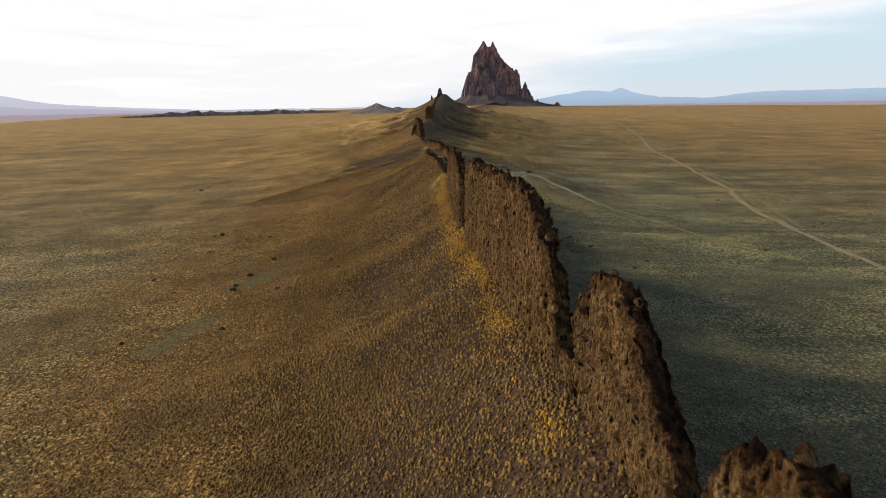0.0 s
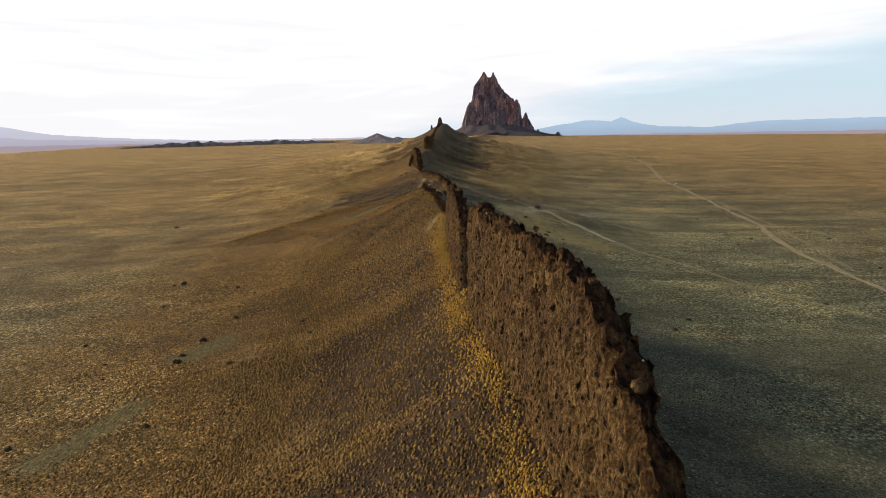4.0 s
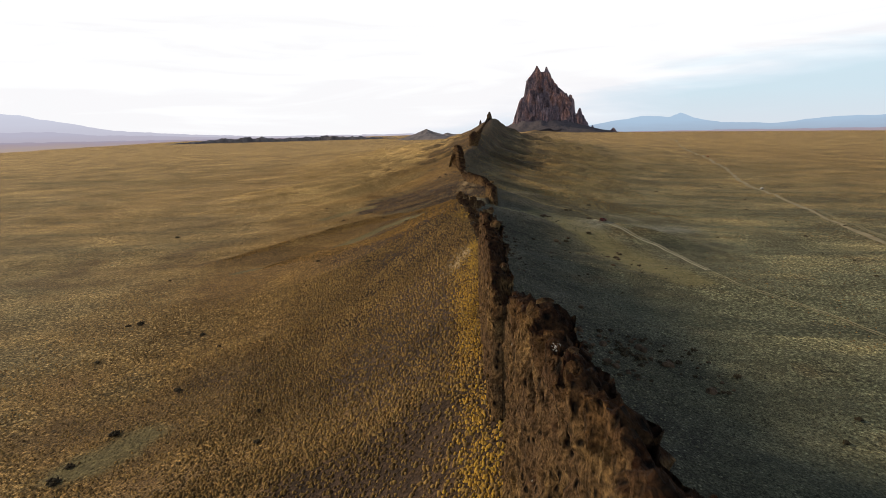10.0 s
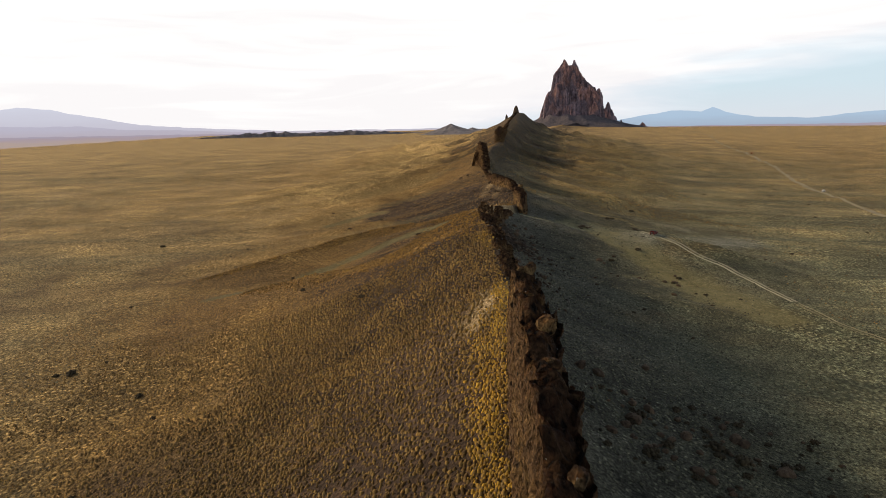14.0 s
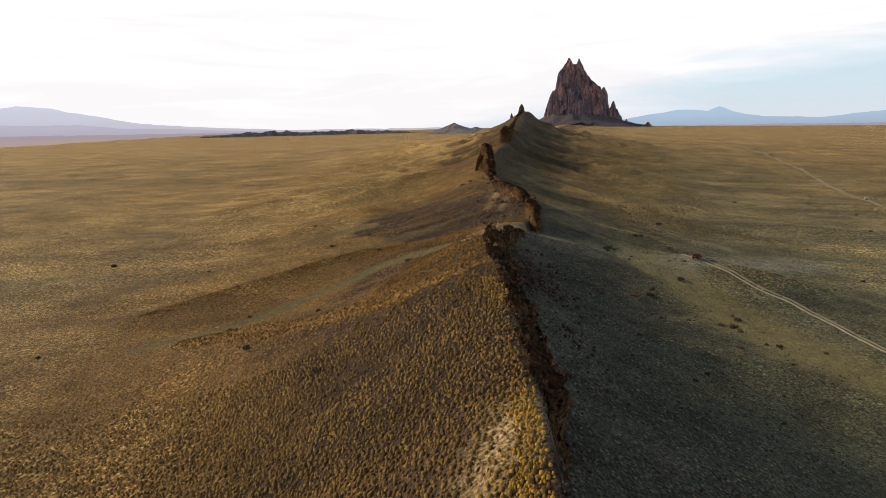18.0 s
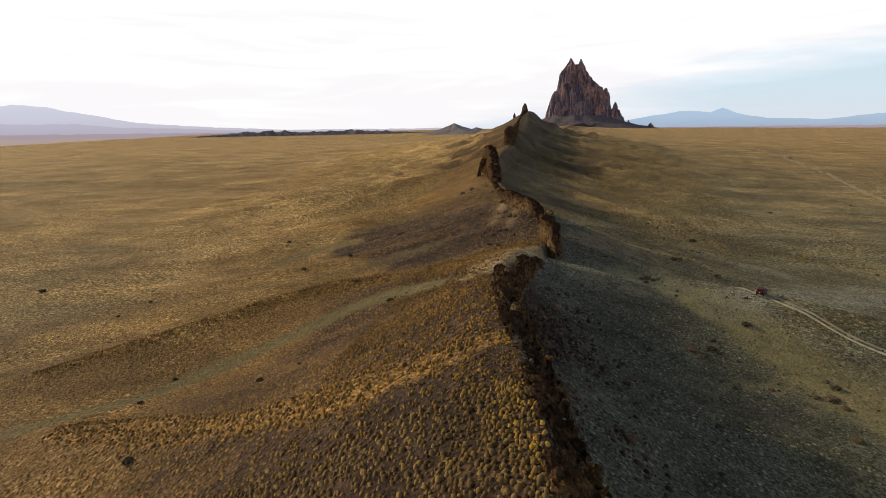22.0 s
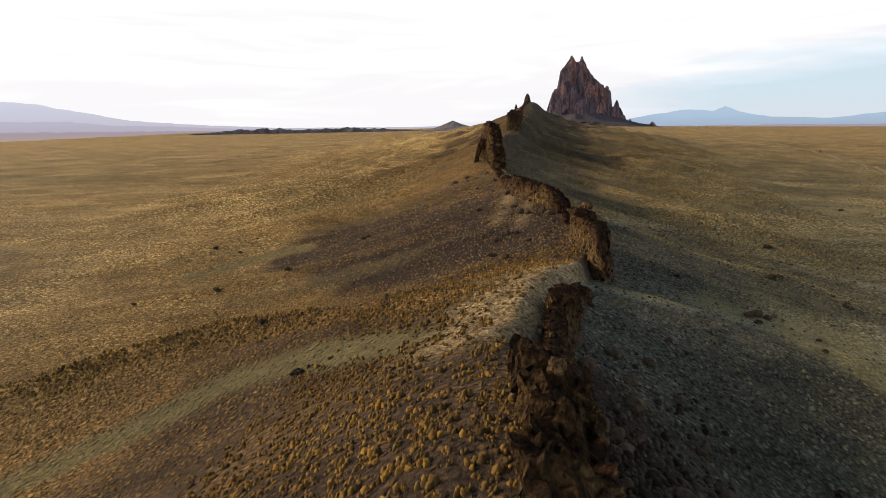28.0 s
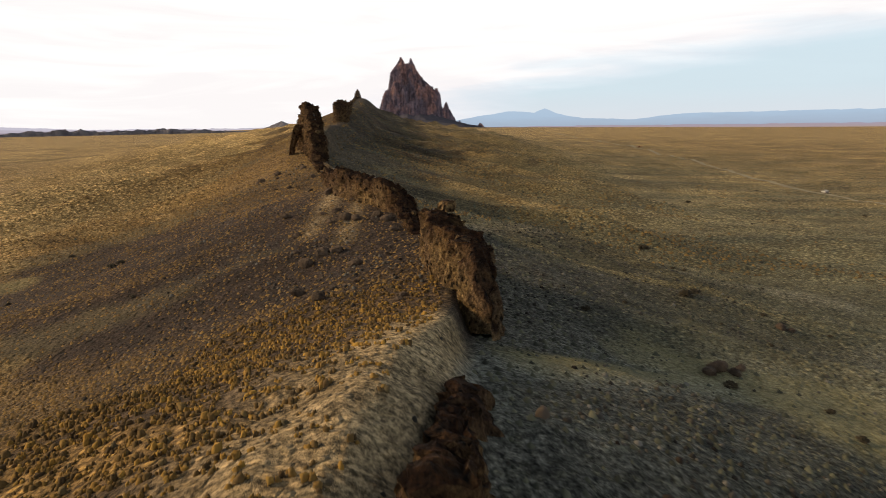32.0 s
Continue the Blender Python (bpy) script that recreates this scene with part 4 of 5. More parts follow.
# ---- distance ----
def backdrop(label, radius, line, mat, z0=-60.0):
    az = np.radians(np.arange(line[0][0], line[-1][0], 0.12))
    el = np.interp(np.degrees(az), [p[0] for p in line], [p[1] for p in line]) + 0.03 * fbm(np.degrees(az) * 1.3, az * 0, 3, 80)
    x, y = np.sin(az) * radius, 100 + np.cos(az) * radius
    top = 61 + np.tan(np.radians(el)) * radius
    v = np.concatenate([np.stack([x, y, top], -1), np.stack([x, y, np.full_like(x, z0)], -1)])
    n = len(az)
    f = [(i, i + 1, n + i + 1, n + i) for i in range(n - 1)]
    return tagged(mesh_object("backdrop", v, f, mat), label, "distant hills", kind="structure")


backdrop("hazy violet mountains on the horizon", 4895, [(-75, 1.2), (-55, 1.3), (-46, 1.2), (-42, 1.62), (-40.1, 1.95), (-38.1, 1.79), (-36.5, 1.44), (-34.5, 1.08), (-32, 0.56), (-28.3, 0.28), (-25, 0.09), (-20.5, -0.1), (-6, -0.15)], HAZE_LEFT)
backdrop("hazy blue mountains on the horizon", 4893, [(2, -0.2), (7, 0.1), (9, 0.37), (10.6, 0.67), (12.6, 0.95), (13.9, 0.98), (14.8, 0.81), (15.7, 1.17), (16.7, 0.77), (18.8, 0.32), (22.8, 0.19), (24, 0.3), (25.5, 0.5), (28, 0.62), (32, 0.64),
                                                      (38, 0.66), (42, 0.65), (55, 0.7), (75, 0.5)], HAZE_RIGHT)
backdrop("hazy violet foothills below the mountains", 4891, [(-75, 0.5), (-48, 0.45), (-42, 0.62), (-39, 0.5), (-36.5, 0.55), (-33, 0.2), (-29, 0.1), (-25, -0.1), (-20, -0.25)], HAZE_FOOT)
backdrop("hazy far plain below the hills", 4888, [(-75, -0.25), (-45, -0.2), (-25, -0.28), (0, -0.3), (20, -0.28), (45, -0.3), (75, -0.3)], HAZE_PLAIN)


def low_ridge(name, x0, x1, y, zs, width, label, seed):
    """A broken lava ridge far out on the plain."""
    n, m = 160, 14
    x = np.linspace(x0, x1, n)
    top = np.interp(x, np.linspace(x0, x1, len(zs)), zs) + 4 * fbm(x * 0.03, x * 0 + seed, 4, 85)
    s = np.linspace(-1, 1, m)
    X = np.repeat(x[:, None], m, 1) + 8 * fbm(x[:, None] * 0.02 + s[None] * 2, x[:, None] * 0.01, 2, 86)
    Y = y + 0.12 * (x - x0)[:, None] + width * s[None, :] + 14 * fbm(x[:, None] * 0.012, s[None] + seed, 3, 87)
    base = land(X, Y)[0] - 3
    Z = base + 0.85 * np.maximum(top[:, None] - base, 0) * np.clip((1 - s ** 2) * 1.5, 0, 1)[None, :] ** 0.6 * (1 + 0.3 * fbm(X * 0.05, Y * 0.05, 3, 88)) * np.clip(np.minimum(x - x0, x1 - x) / 260, 0, 1)[:, None] ** 0.7
    ob = mesh_object(name, np.stack([X, Y, Z], -1).reshape(-1, 3), grid_faces(n, m), HAZED_LAVA, smooth_shade=False)
    return tagged(ob, label, "rock ridge")


low_ridge("lava_ridge", -1780, -430, 3300, (20, 33, 39, 43, 44, 45, 45, 46, 45, 43, 40, 34), 30, "long low dark lava ridge on the far plain", 3)


def cone_hill(x, y, z, r, label, seed):
    k, n = 16, 40
    u, a = np.linspace(0, 1, k), np.linspace(0, 2 * np.pi, n, endpoint=False)
    rr = r * u[:, None] * (1 + 0.12 * fbm(np.cos(a) * 2 + seed, np.sin(a) * 2, 2, 90)[None])
    X, Y = x + rr * np.cos(a)[None], y + rr * np.sin(a)[None]
    b = land(X, Y)[0] - 2
    Z = b + (z - b) * ((1 - u) ** 1.25)[:, None] + 2.0 * fbm(X * 0.05, Y * 0.05, 2, 91)
    return tagged(mesh_object("cone_hill", np.stack([X, Y, Z], -1).reshape(-1, 3), grid_faces(k, n, True)[:, ::-1], HAZED_LAVA), label, "hill")


cone_hill(-309, 3000, 72, 150, "small dark cone hill on the far plain", 1)
cone_hill(-215, 3040, 54, 130, "low rounded hill beside a cone hill", 4)


# ---- dry grass, stones and shrubs ----
def fast_mesh(name, verts, tris, mat):
    me = bpy.data.meshes.new(name)
    nv, nt = len(verts), len(tris)
    me.vertices.add(nv)
    me.vertices.foreach_set("co", np.ascontiguousarray(verts, np.float32).reshape(-1))
    me.loops.add(nt * 3)
    me.loops.foreach_set("vertex_index", np.ascontiguousarray(tris, np.int32).reshape(-1))
    me.polygons.add(nt)
    me.polygons.foreach_set("loop_start", np.arange(0, nt * 3, 3, dtype=np.int32))
    me.polygons.foreach_set("loop_total", np.full(nt, 3, np.int32))
    me.materials.append(mat)
    me.update(calc_edges=True)
    return new(name, me)


def scatter(n, x0, x1, y0, y1, chance, seed):
    """Random places on the ground; chance(x, y, d) thins them out."""
    r = np.random.RandomState(seed)
    cell = math.sqrt((x1 - x0) * (y1 - y0) / n)
    u, v = np.meshgrid(np.arange(x0, x1, cell), np.arange(y0, y1, cell), indexing="ij")
    u, v = u.reshape(-1), v.reshape(-1)
    n = len(u)
    y = v + cell * r.uniform(0.0, 0.95, n)
    x = ridge_x(y) + u + cell * r.uniform(0.0, 0.95, n)
    keep = r.rand(n) < chance(x, y, x - ridge_x(y))
    x, y = x[keep], y[keep]
    return x, y, land(x, y)[0], r


def domes(name, x, y, z, size, high, r, mat, ring=5):
    """Small ragged mounds for the tufts that stay far off."""
    n = len(x)
    ang = (np.arange(ring) * 2 * np.pi / ring)[None] + r.uniform(0, 6.28, n)[:, None] + r.uniform(-0.35, 0.35, (n, ring))
    rad = size[:, None] * r.uniform(0.75, 1.2, (n, ring))
    low = np.stack([x[:, None] + np.cos(ang) * rad, y[:, None] + np.sin(ang) * rad, np.repeat(z[:, None] - 0.08, ring, 1)], -1)
    top = np.stack([x + size * r.uniform(-0.3, 0.3, n), y + size * r.uniform(-0.3, 0.3, n), z + high], -1)[:, None]
    i = np.arange(ring)
    t = np.stack([i, (i + 1) % ring, np.full(ring, ring)], -1)
    return fast_mesh(name, np.concatenate([low, top], 1).reshape(-1, 3), (t[None] + (np.arange(n) * (ring + 1))[:, None, None]).reshape(-1, 3), mat)


def clumps(name, x, y, z, size, high, r, mat, ring=6, sink=0.1):
    """Low ragged clumps: an outer ring on the ground, a jagged middle ring and a top."""
    n = len(x)
    a = np.arange(ring) * 2 * np.pi / ring
    ang = a[None] + r.uniform(0, 6.28, n)[:, None] + r.uniform(-0.3, 0.3, (n, ring))
    r0, r1 = size[:, None] * r.uniform(0.8, 1.2, (n, ring)), size[:, None] * r.uniform(0.5, 0.85, (n, ring))
    lean = r.uniform(-0.25, 0.25, (n, 2)) * size[:, None]
    low = np.stack([x[:, None] + np.cos(ang) * r0, y[:, None] + np.sin(ang) * r0, np.repeat(z[:, None] - sink, ring, 1)], -1)
    mid = np.stack([x[:, None] + np.cos(ang + 0.4) * r1 + lean[:, :1], y[:, None] + np.sin(ang + 0.4) * r1 + lean[:, 1:], z[:, None] + high[:, None] * r.uniform(0.4, 0.8, (n, ring))], -1)
    top = np.stack([x + lean[:, 0], y + lean[:, 1], z + high * r.uniform(0.85, 1.05, n)], -1)[:, None]
    verts = np.concatenate([low, mid, top], 1)
    per = 2 * ring + 1
    i = np.arange(ring)
    j = (i + 1) % ring
    t = np.concatenate([np.stack([i, j, ring + i], -1), np.stack([j, ring + j, ring + i], -1), np.stack([ring + i, ring + j, np.full(ring, 2 * ring)], -1)])
    tris = (t[None] + (np.arange(n) * per)[:, None, None]).reshape(-1, 3)
    return fast_mesh(name, verts.reshape(-1, 3), tris, mat)


def ragged(name, x, y, z, size, high, r, mat, ring=6):
    """Tufts of uneven outline: a frayed rim that rises and falls round a broken top."""
    n = len(x)
    ang = (np.arange(ring) * 2 * np.pi / ring)[None] + r.uniform(0, 6.28, n)[:, None] + r.uniform(-0.4, 0.4, (n, ring))
    r0, r1 = size[:, None] * r.uniform(0.5, 1.35, (n, ring)), size[:, None] * r.uniform(0.25, 0.95, (n, ring))
    low = np.stack([x[:, None] + np.cos(ang) * r0, y[:, None] + np.sin(ang) * r0, z[:, None] - 0.05 + high[:, None] * r.uniform(-0.1, 0.25, (n, ring))], -1)
    mid = np.stack([x[:, None] + np.cos(ang + 0.4) * r1, y[:, None] + np.sin(ang + 0.4) * r1, z[:, None] + high[:, None] * r.uniform(0.35, 1.15, (n, ring))], -1)
    top = np.stack([x, y, z + high * r.uniform(0.5, 1.0, n)], -1)[:, None]
    i = np.arange(ring)
    j = (i + 1) % ring
    t = np.concatenate([np.stack([i, j, ring + i], -1), np.stack([j, ring + j, ring + i], -1), np.stack([ring + i, ring + j, np.full(ring, 2 * ring)], -1)])
    return fast_mesh(name, np.concatenate([low, mid, top], 1).reshape(-1, 3), (t[None] + (np.arange(n) * (2 * ring + 1))[:, None, None]).reshape(-1, 3), mat)


def blades(name, x, y, z, size, high, r, mat, k=22):
    """Grass tufts: narrow leaves that fan out from one root."""
    n = len(x)
    ang = r.uniform(0, 6.28, (n, k))
    out = size[:, None] * r.uniform(0.2, 1.0, (n, k))
    root = np.stack([x, y, z - 0.05], -1)[:, None]
    h = high[:, None] * r.uniform(0.6, 1.15, (n, k)) * (1.1 - 0.45 * out / size[:, None])
    tip = np.stack([x[:, None] + np.cos(ang) * out, y[:, None] + np.sin(ang) * out, z[:, None] + h], -1)
    w = 0.018 + 0.07 * size[:, None] * r.rand(n, k)
    m = 0.5
    s1 = np.stack([x[:, None] + np.cos(ang) * out * m - np.sin(ang) * w, y[:, None] + np.sin(ang) * out * m + np.cos(ang) * w, z[:, None] + h * 0.7], -1)
    s2 = np.stack([x[:, None] + np.cos(ang) * out * m + np.sin(ang) * w, y[:, None] + np.sin(ang) * out * m - np.cos(ang) * w, z[:, None] + h * 0.7], -1)
    verts = np.concatenate([root, s1, s2, tip], 1)
    per = 3 * k + 1
    i = np.arange(k)
    t = np.concatenate([np.stack([np.zeros(k, int), 1 + k + i, 1 + i], -1), np.stack([1 + i, 1 + k + i, 1 + 2 * k + i], -1)])
    tris = (t[None] + (np.arange(n) * per)[:, None, None]).reshape(-1, 3)
    return fast_mesh(name, verts.reshape(-1, 3), tris, mat)


def gold_chance(x, y, d):
    sand, olive, gold, stony, flat, _, gully = covers(x, y, land(x, y)[1])
    patch = np.clip(0.95 + 0.7 * fbm(x * 0.045, y * 0.045, 3, 101), 0.45, 1)
    return np.clip(1.1 - np.clip((-d - 55) / 60, 0, 1) * 0.85, 0.1, 1) * patch * (1 - 0.85 * sand ** 1.3) * (1 - 0.97 * gully) * np.clip(0.62 + gold * 0.5, 0, 1) * (1 - 0.5 * stony)


x, y, z, r = scatter(84000, -125, -1.5, 22, 300, gold_chance, 1)
s = 0.18 + 0.19 * r.rand(len(x)) ** 1.3
f = x - ridge_x(y) > -55
tagged(clumps("grass", x[f], y[f], z[f], s[f], s[f] * r.uniform(1.0, 1.5, f.sum()), r, GOLD_TUFT, ring=4), "golden dry bunch grass tufts on the slope", "grass", kind="stuff")
f = ~f
tagged(domes("grass", x[f], y[f], z[f], s[f], s[f] * r.uniform(1.0, 1.5, f.sum()), r, GOLD_TUFT), "golden dry bunch grass tufts low on the slope", "grass", kind="stuff")
x, y, z, r = scatter(88000, -125, -1.0, 300, 530, lambda x, y, d: gold_chance(x, y, d) * np.clip((530 - y) / 60, 0, 1), 2)
s = (0.17 + 0.22 * r.rand(len(x)) ** 1.3) * np.where(y > 318, 0.88, 1.0)
near = (np.abs(y - 362) < 62) & (np.abs(x - ridge_x(y)) < 26)
f = ~near
tagged(domes("grass", x[f], y[f], z[f], s[f], s[f] * r.uniform(0.6, 0.95, f.sum()), r, PALE_TUFT), "golden dry bunch grass tufts round the spurs", "grass", kind="stuff")
f = near & (r.rand(len(x)) < 0.8)
m = int(f.sum())
turn, cx, cy, cs = r.uniform(0, 6.28, m), x[f], y[f], s[f]
tx = np.concatenate([cx + 0.62 * cs * np.cos(turn + 2.1 * k) for k in range(3)])
ty = np.concatenate([cy + 0.62 * cs * np.sin(turn + 2.1 * k) for k in range(3)])
ts = np.concatenate([cs * r.uniform(0.35, 0.8, m) for k in range(3)])
tagged(ragged("grass", tx, ty, land(tx, ty)[0], ts, ts * r.uniform(0.9, 1.7, 3 * m), r, AMBER_TUFT), "golden dry bunch grass along the ridge", "grass", kind="stuff")
x, y, z, r = scatter(26000, -48, -1.2, 40, 300, gold_chance, 31)
s = 0.16 + 0.16 * r.rand(len(x)) ** 1.3
tagged(clumps("grass", x, y, z, s, s * r.uniform(1.0, 1.5, len(x)), r, GOLD_TUFT, ring=4), "smaller golden grass tufts between the others", "grass", kind="stuff")
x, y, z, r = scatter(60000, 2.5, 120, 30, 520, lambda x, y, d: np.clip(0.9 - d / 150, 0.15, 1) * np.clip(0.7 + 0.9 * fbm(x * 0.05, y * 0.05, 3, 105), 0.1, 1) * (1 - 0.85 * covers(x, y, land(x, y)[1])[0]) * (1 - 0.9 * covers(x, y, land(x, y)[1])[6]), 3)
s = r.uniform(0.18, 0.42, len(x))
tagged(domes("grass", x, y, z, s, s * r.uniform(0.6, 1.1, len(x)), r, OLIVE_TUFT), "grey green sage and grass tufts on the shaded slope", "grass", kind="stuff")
x, y, z, r = scatter(90000, -170, -2, 470, 900, lambda x, y, d: gold_chance(x, y, d) * np.clip((y - 470) / 60, 0, 1) * np.clip(1.3 - (y - 470) / 430, 0, 1), 6)
s = 0.2 + 0.35 * r.rand(len(x)) ** 1.4
tagged(domes("grass", x, y, z, s, s * r.uniform(0.5, 0.85, len(x)), r, PALE_TUFT), "golden dry grass tufts on the far slopes", "grass", kind="stuff")
x, y, z, r = scatter(150000, -360, 330, 30, 900, lambda x, y, d: np.where(np.abs(d) < 100, 0.35 * (y > 500), 0.6) * np.clip(0.6 + 1.1 * fbm(x * 0.02, y * 0.02, 3, 108), 0.05, 1), 4)
s = r.uniform(0.15, 0.4, len(x)) * (1 + y / 1500)
f = r.rand(len(x)) < np.where(x < ridge_x(y), np.interp(y, [380, 520], [0.45, 0.8]), 0.45)
tagged(domes("grass", x[f], y[f], z[f], s[f], s[f] * 0.6, r, PALE_TUFT), "scattered dry grass tufts on the plain", "grass", kind="stuff")
f = ~f
tagged(domes("grass", x[f], y[f], z[f], s[f], s[f] * 0.7, r, OLIVE_TUFT), "scattered sage tufts on the plain", "grass", kind="stuff")

x, y, z, r = scatter(27000, -12, -0.4, 60, 352, lambda x, y, d: np.where(y < 262, 1.0, 0.4) * np.clip(0.35 + 1.3 * fbm(x * 0.12, y * 0.05, 3, 115), 0.02, 1) * np.exp(-((d - np.interp(y, [240, 262], [-4.2, -1.9])) / 2.5) ** 2), 8)
s = (0.12 + 0.15 * r.rand(len(x)) ** 1.4) * np.where(y > 300, 0.75, 1.0)
f = y < 300
tagged(clumps("grass", x[f], y[f], z[f], s[f], s[f] * r.uniform(1.0, 1.6, f.sum()), r, YELLOW_TUFT, ring=5), "bright yellow dry grass at the foot of the rock walls", "grass", kind="stuff")
f = ~f
tagged(blades("grass", x[f], y[f], z[f], s[f] * 1.1, s[f] * 1.3, r, YELLOW_TUFT, 16), "bright yellow dry grass beside the rock edge", "grass", kind="stuff")

x, y, z, r = scatter(50000, -105, -20, 296, 402, lambda x, y, d: 0.4 * band(x, y, CRESTS, fbm(x * 0.22, y * 0.22, 3, 43)) * (1 - covers(x, y, land(x, y)[1])[0]), 18)
s = 0.15 + 0.2 * r.rand(len(x)) ** 1.4
tagged(clumps("grass", x, y, z, s, s * r.uniform(0.9, 1.4, len(x)), r, AMBER_TUFT, ring=4), "thick golden grass along the crests of the spurs", "grass", kind="stuff")

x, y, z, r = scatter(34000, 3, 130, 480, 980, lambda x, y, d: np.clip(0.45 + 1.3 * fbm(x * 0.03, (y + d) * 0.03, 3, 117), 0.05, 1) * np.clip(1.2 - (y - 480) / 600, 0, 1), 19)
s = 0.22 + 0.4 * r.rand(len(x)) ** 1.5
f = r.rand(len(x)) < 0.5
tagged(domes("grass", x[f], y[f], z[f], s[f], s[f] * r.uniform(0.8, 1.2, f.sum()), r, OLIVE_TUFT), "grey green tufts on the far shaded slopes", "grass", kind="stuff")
f = ~f
tagged(domes("grass", x[f], y[f], z[f], s[f], s[f] * r.uniform(0.8, 1.2, f.sum()), r, GOLD_TUFT), "dull golden tufts on the far shaded slopes", "grass", kind="stuff")

# loose stones below the dike
x, y, z, r = scatter(60000, -40, 60, 240, 530, lambda x, y, d: np.clip(land(x, y)[1] * 1.5 - 0.55, 0, 1) * np.clip(0.5 + 1.2 * fbm(x * 0.07, y * 0.07, 3, 111), 0.05, 1) * np.where(d < 0, 0.35 * (y > 415), 1), 5)
s = 0.08 + 0.28 * r.rand(len(x)) ** 3
tagged(clumps("rubble", x, y, z, s, s * r.uniform(0.6, 1.1, len(x)), r, SCREE, ring=5), "dark loose stones below the rock wall", "stones", kind="stuff")


x, y, z, r = scatter(16000, 2.5, 26, 296, 392, lambda x, y, d: np.clip(0.55 + 1.1 * fbm(x * 0.09, y * 0.06, 3, 131), 0.02, 1) * np.exp(-((d - 7) / 7) ** 2) * np.interp(y, [296, 325, 360, 380], [0.25, 0.9, 0.9, 0.1]), 25)
s = 0.14 + 0.42 * r.rand(len(x)) ** 2.2
tagged(clumps("rubble", x, y, z, s, s * r.uniform(0.7, 1.2, len(x)), r, DARK_STONE, ring=5), "dark brown rocks heaped below the rock edge", "stones", kind="stuff")


def shrub(seed, label):
    """A dark rounded desert shrub: short stems and many small leaf clumps."""
    r = np.random.RandomState(seed)
    n = 46
    a, b, q = r.uniform(0, 6.28, n), r.uniform(0.05, 1.35, n), r.uniform(0.5, 1.0, n)
    px, py, pz = np.cos(a) * np.cos(b) * q, np.sin(a) * np.cos(b) * q, 0.12 + np.sin(b) * q * 0.8
    ob = tagged(new("shrub"), label, "shrub", "dark shrubs on the slopes")
    crown = clumps("crown", px, py, pz, r.uniform(0.16, 0.34, n), r.uniform(0.18, 0.36, n), r, SHRUB, ring=5, sink=0.06)
    crown.parent = ob
    for k in range(5):
        bm = bmesh.new()
        t = 6.28 * k / 5
        bmesh.ops.create_cone(bm, segments=5, radius1=0.05, radius2=0.02, depth=0.7, matrix=Matrix.Translation((math.cos(t) * 0.2, math.sin(t) * 0.2, 0.2)) @ pose(0, 0, 0, -30 * math.sin(t), 30 * math.cos(t), 0))
        part("stem", bm, BOULDER, ob)
    return ob


SHRUB_KINDS = [shrub(1, "dark rounded desert shrub on the slope"), shrub(2, "dark low desert shrub among dry grass"), shrub(3, "dark ragged desert shrub on bare soil")]


def put_shrub(x, y, size, kind, turn, used):
    z = float(land(np.array([x]), np.array([y]))[0][0]) - 0.05 * size
    m = pose(x, y, z, 0, 0, turn) @ Matrix.Diagonal((size, size, size * 0.85, 1))
    src = SHRUB_KINDS[kind]
    if kind not in used:
        used.add(kind)
        src.matrix_basis = m
    else:
        c = copy_thing(src, m)
        c.matrix_basis = m


r = np.random.RandomState(9)
spots = [(22.9, 245.6, 1.6), (26, 250, 1.3), (34.4, 253.5, 1.7), (38, 251, 1.9), (44.9, 252.2, 1.4), (22.9, 257.3, 1.5), (58.8, 247.7, 1.3), (30.6, 264, 1.2), (45.8, 389.6, 1.5), (34.5, 375.7, 1.4), (20.2, 368, 1.1),
         (55.4, 367.1, 1.2), (-53.2, 190.8, 1.3), (-70.5, 217.8, 1.4), (-71.3, 201.1, 1.5), (-66.4, 235.3, 1.2), (-102.7, 283.2, 1.6), (-169, 434, 1.6), (-72.8, 403, 0.8), (52.4, 361.5, 1.1), (127, 600, 1.5), (60, 500, 1.2),
         (42, 446, 1.4), (44.5, 448, 1.2), (-47.4, 396.5, 0.9), (69.4, 222.7, 1.0), (77, 232.5, 1.0), (62.6, 504.2, 1.7)]
spots += [(14 + 42 * r.rand(), 238 + 30 * r.rand(), 0.45 + 0.7 * r.rand() ** 2) for _ in range(60)]
spots += [(10 + 60 * r.rand(), 300 + 190 * r.rand(), 0.3 + 0.7 * r.rand() ** 2) for _ in range(60)]
spots += [(-30 - 110 * r.rand(), 120 + 380 * r.rand(), 0.5 + 0.7 * r.rand()) for _ in range(40)]
spots += [(90 + 120 * r.rand(), 230 + 500 * r.rand(), 0.6 + 0.7 * r.rand()) for _ in range(30)]
used = set()
for k, (x, y, size) in enumerate(spots):
    put_shrub(x, y, 0.78 * size, k % 3, 360 * r.rand(), used)


def boulder_mesh(seed):
    bm = bmesh.new()
    bmesh.ops.create_icosphere(bm, subdivisions=2, radius=1)
    for v in bm.verts:
        v.co *= 1 + 0.45 * noise.noise(v.co * 0.9 + Vector((seed * 7.3, 0, 0))) + 0.16 * noise.noise(v.co * 2.6 + Vector((0, seed, 0)))
        v.co.z *= 0.75
    me = bpy.data.meshes.new("boulder")
    bm.to_mesh(me)
    bm.free()
    me.materials.append(BOULDER)
    return me


stones = [boulder_mesh(k) for k in range(5)]
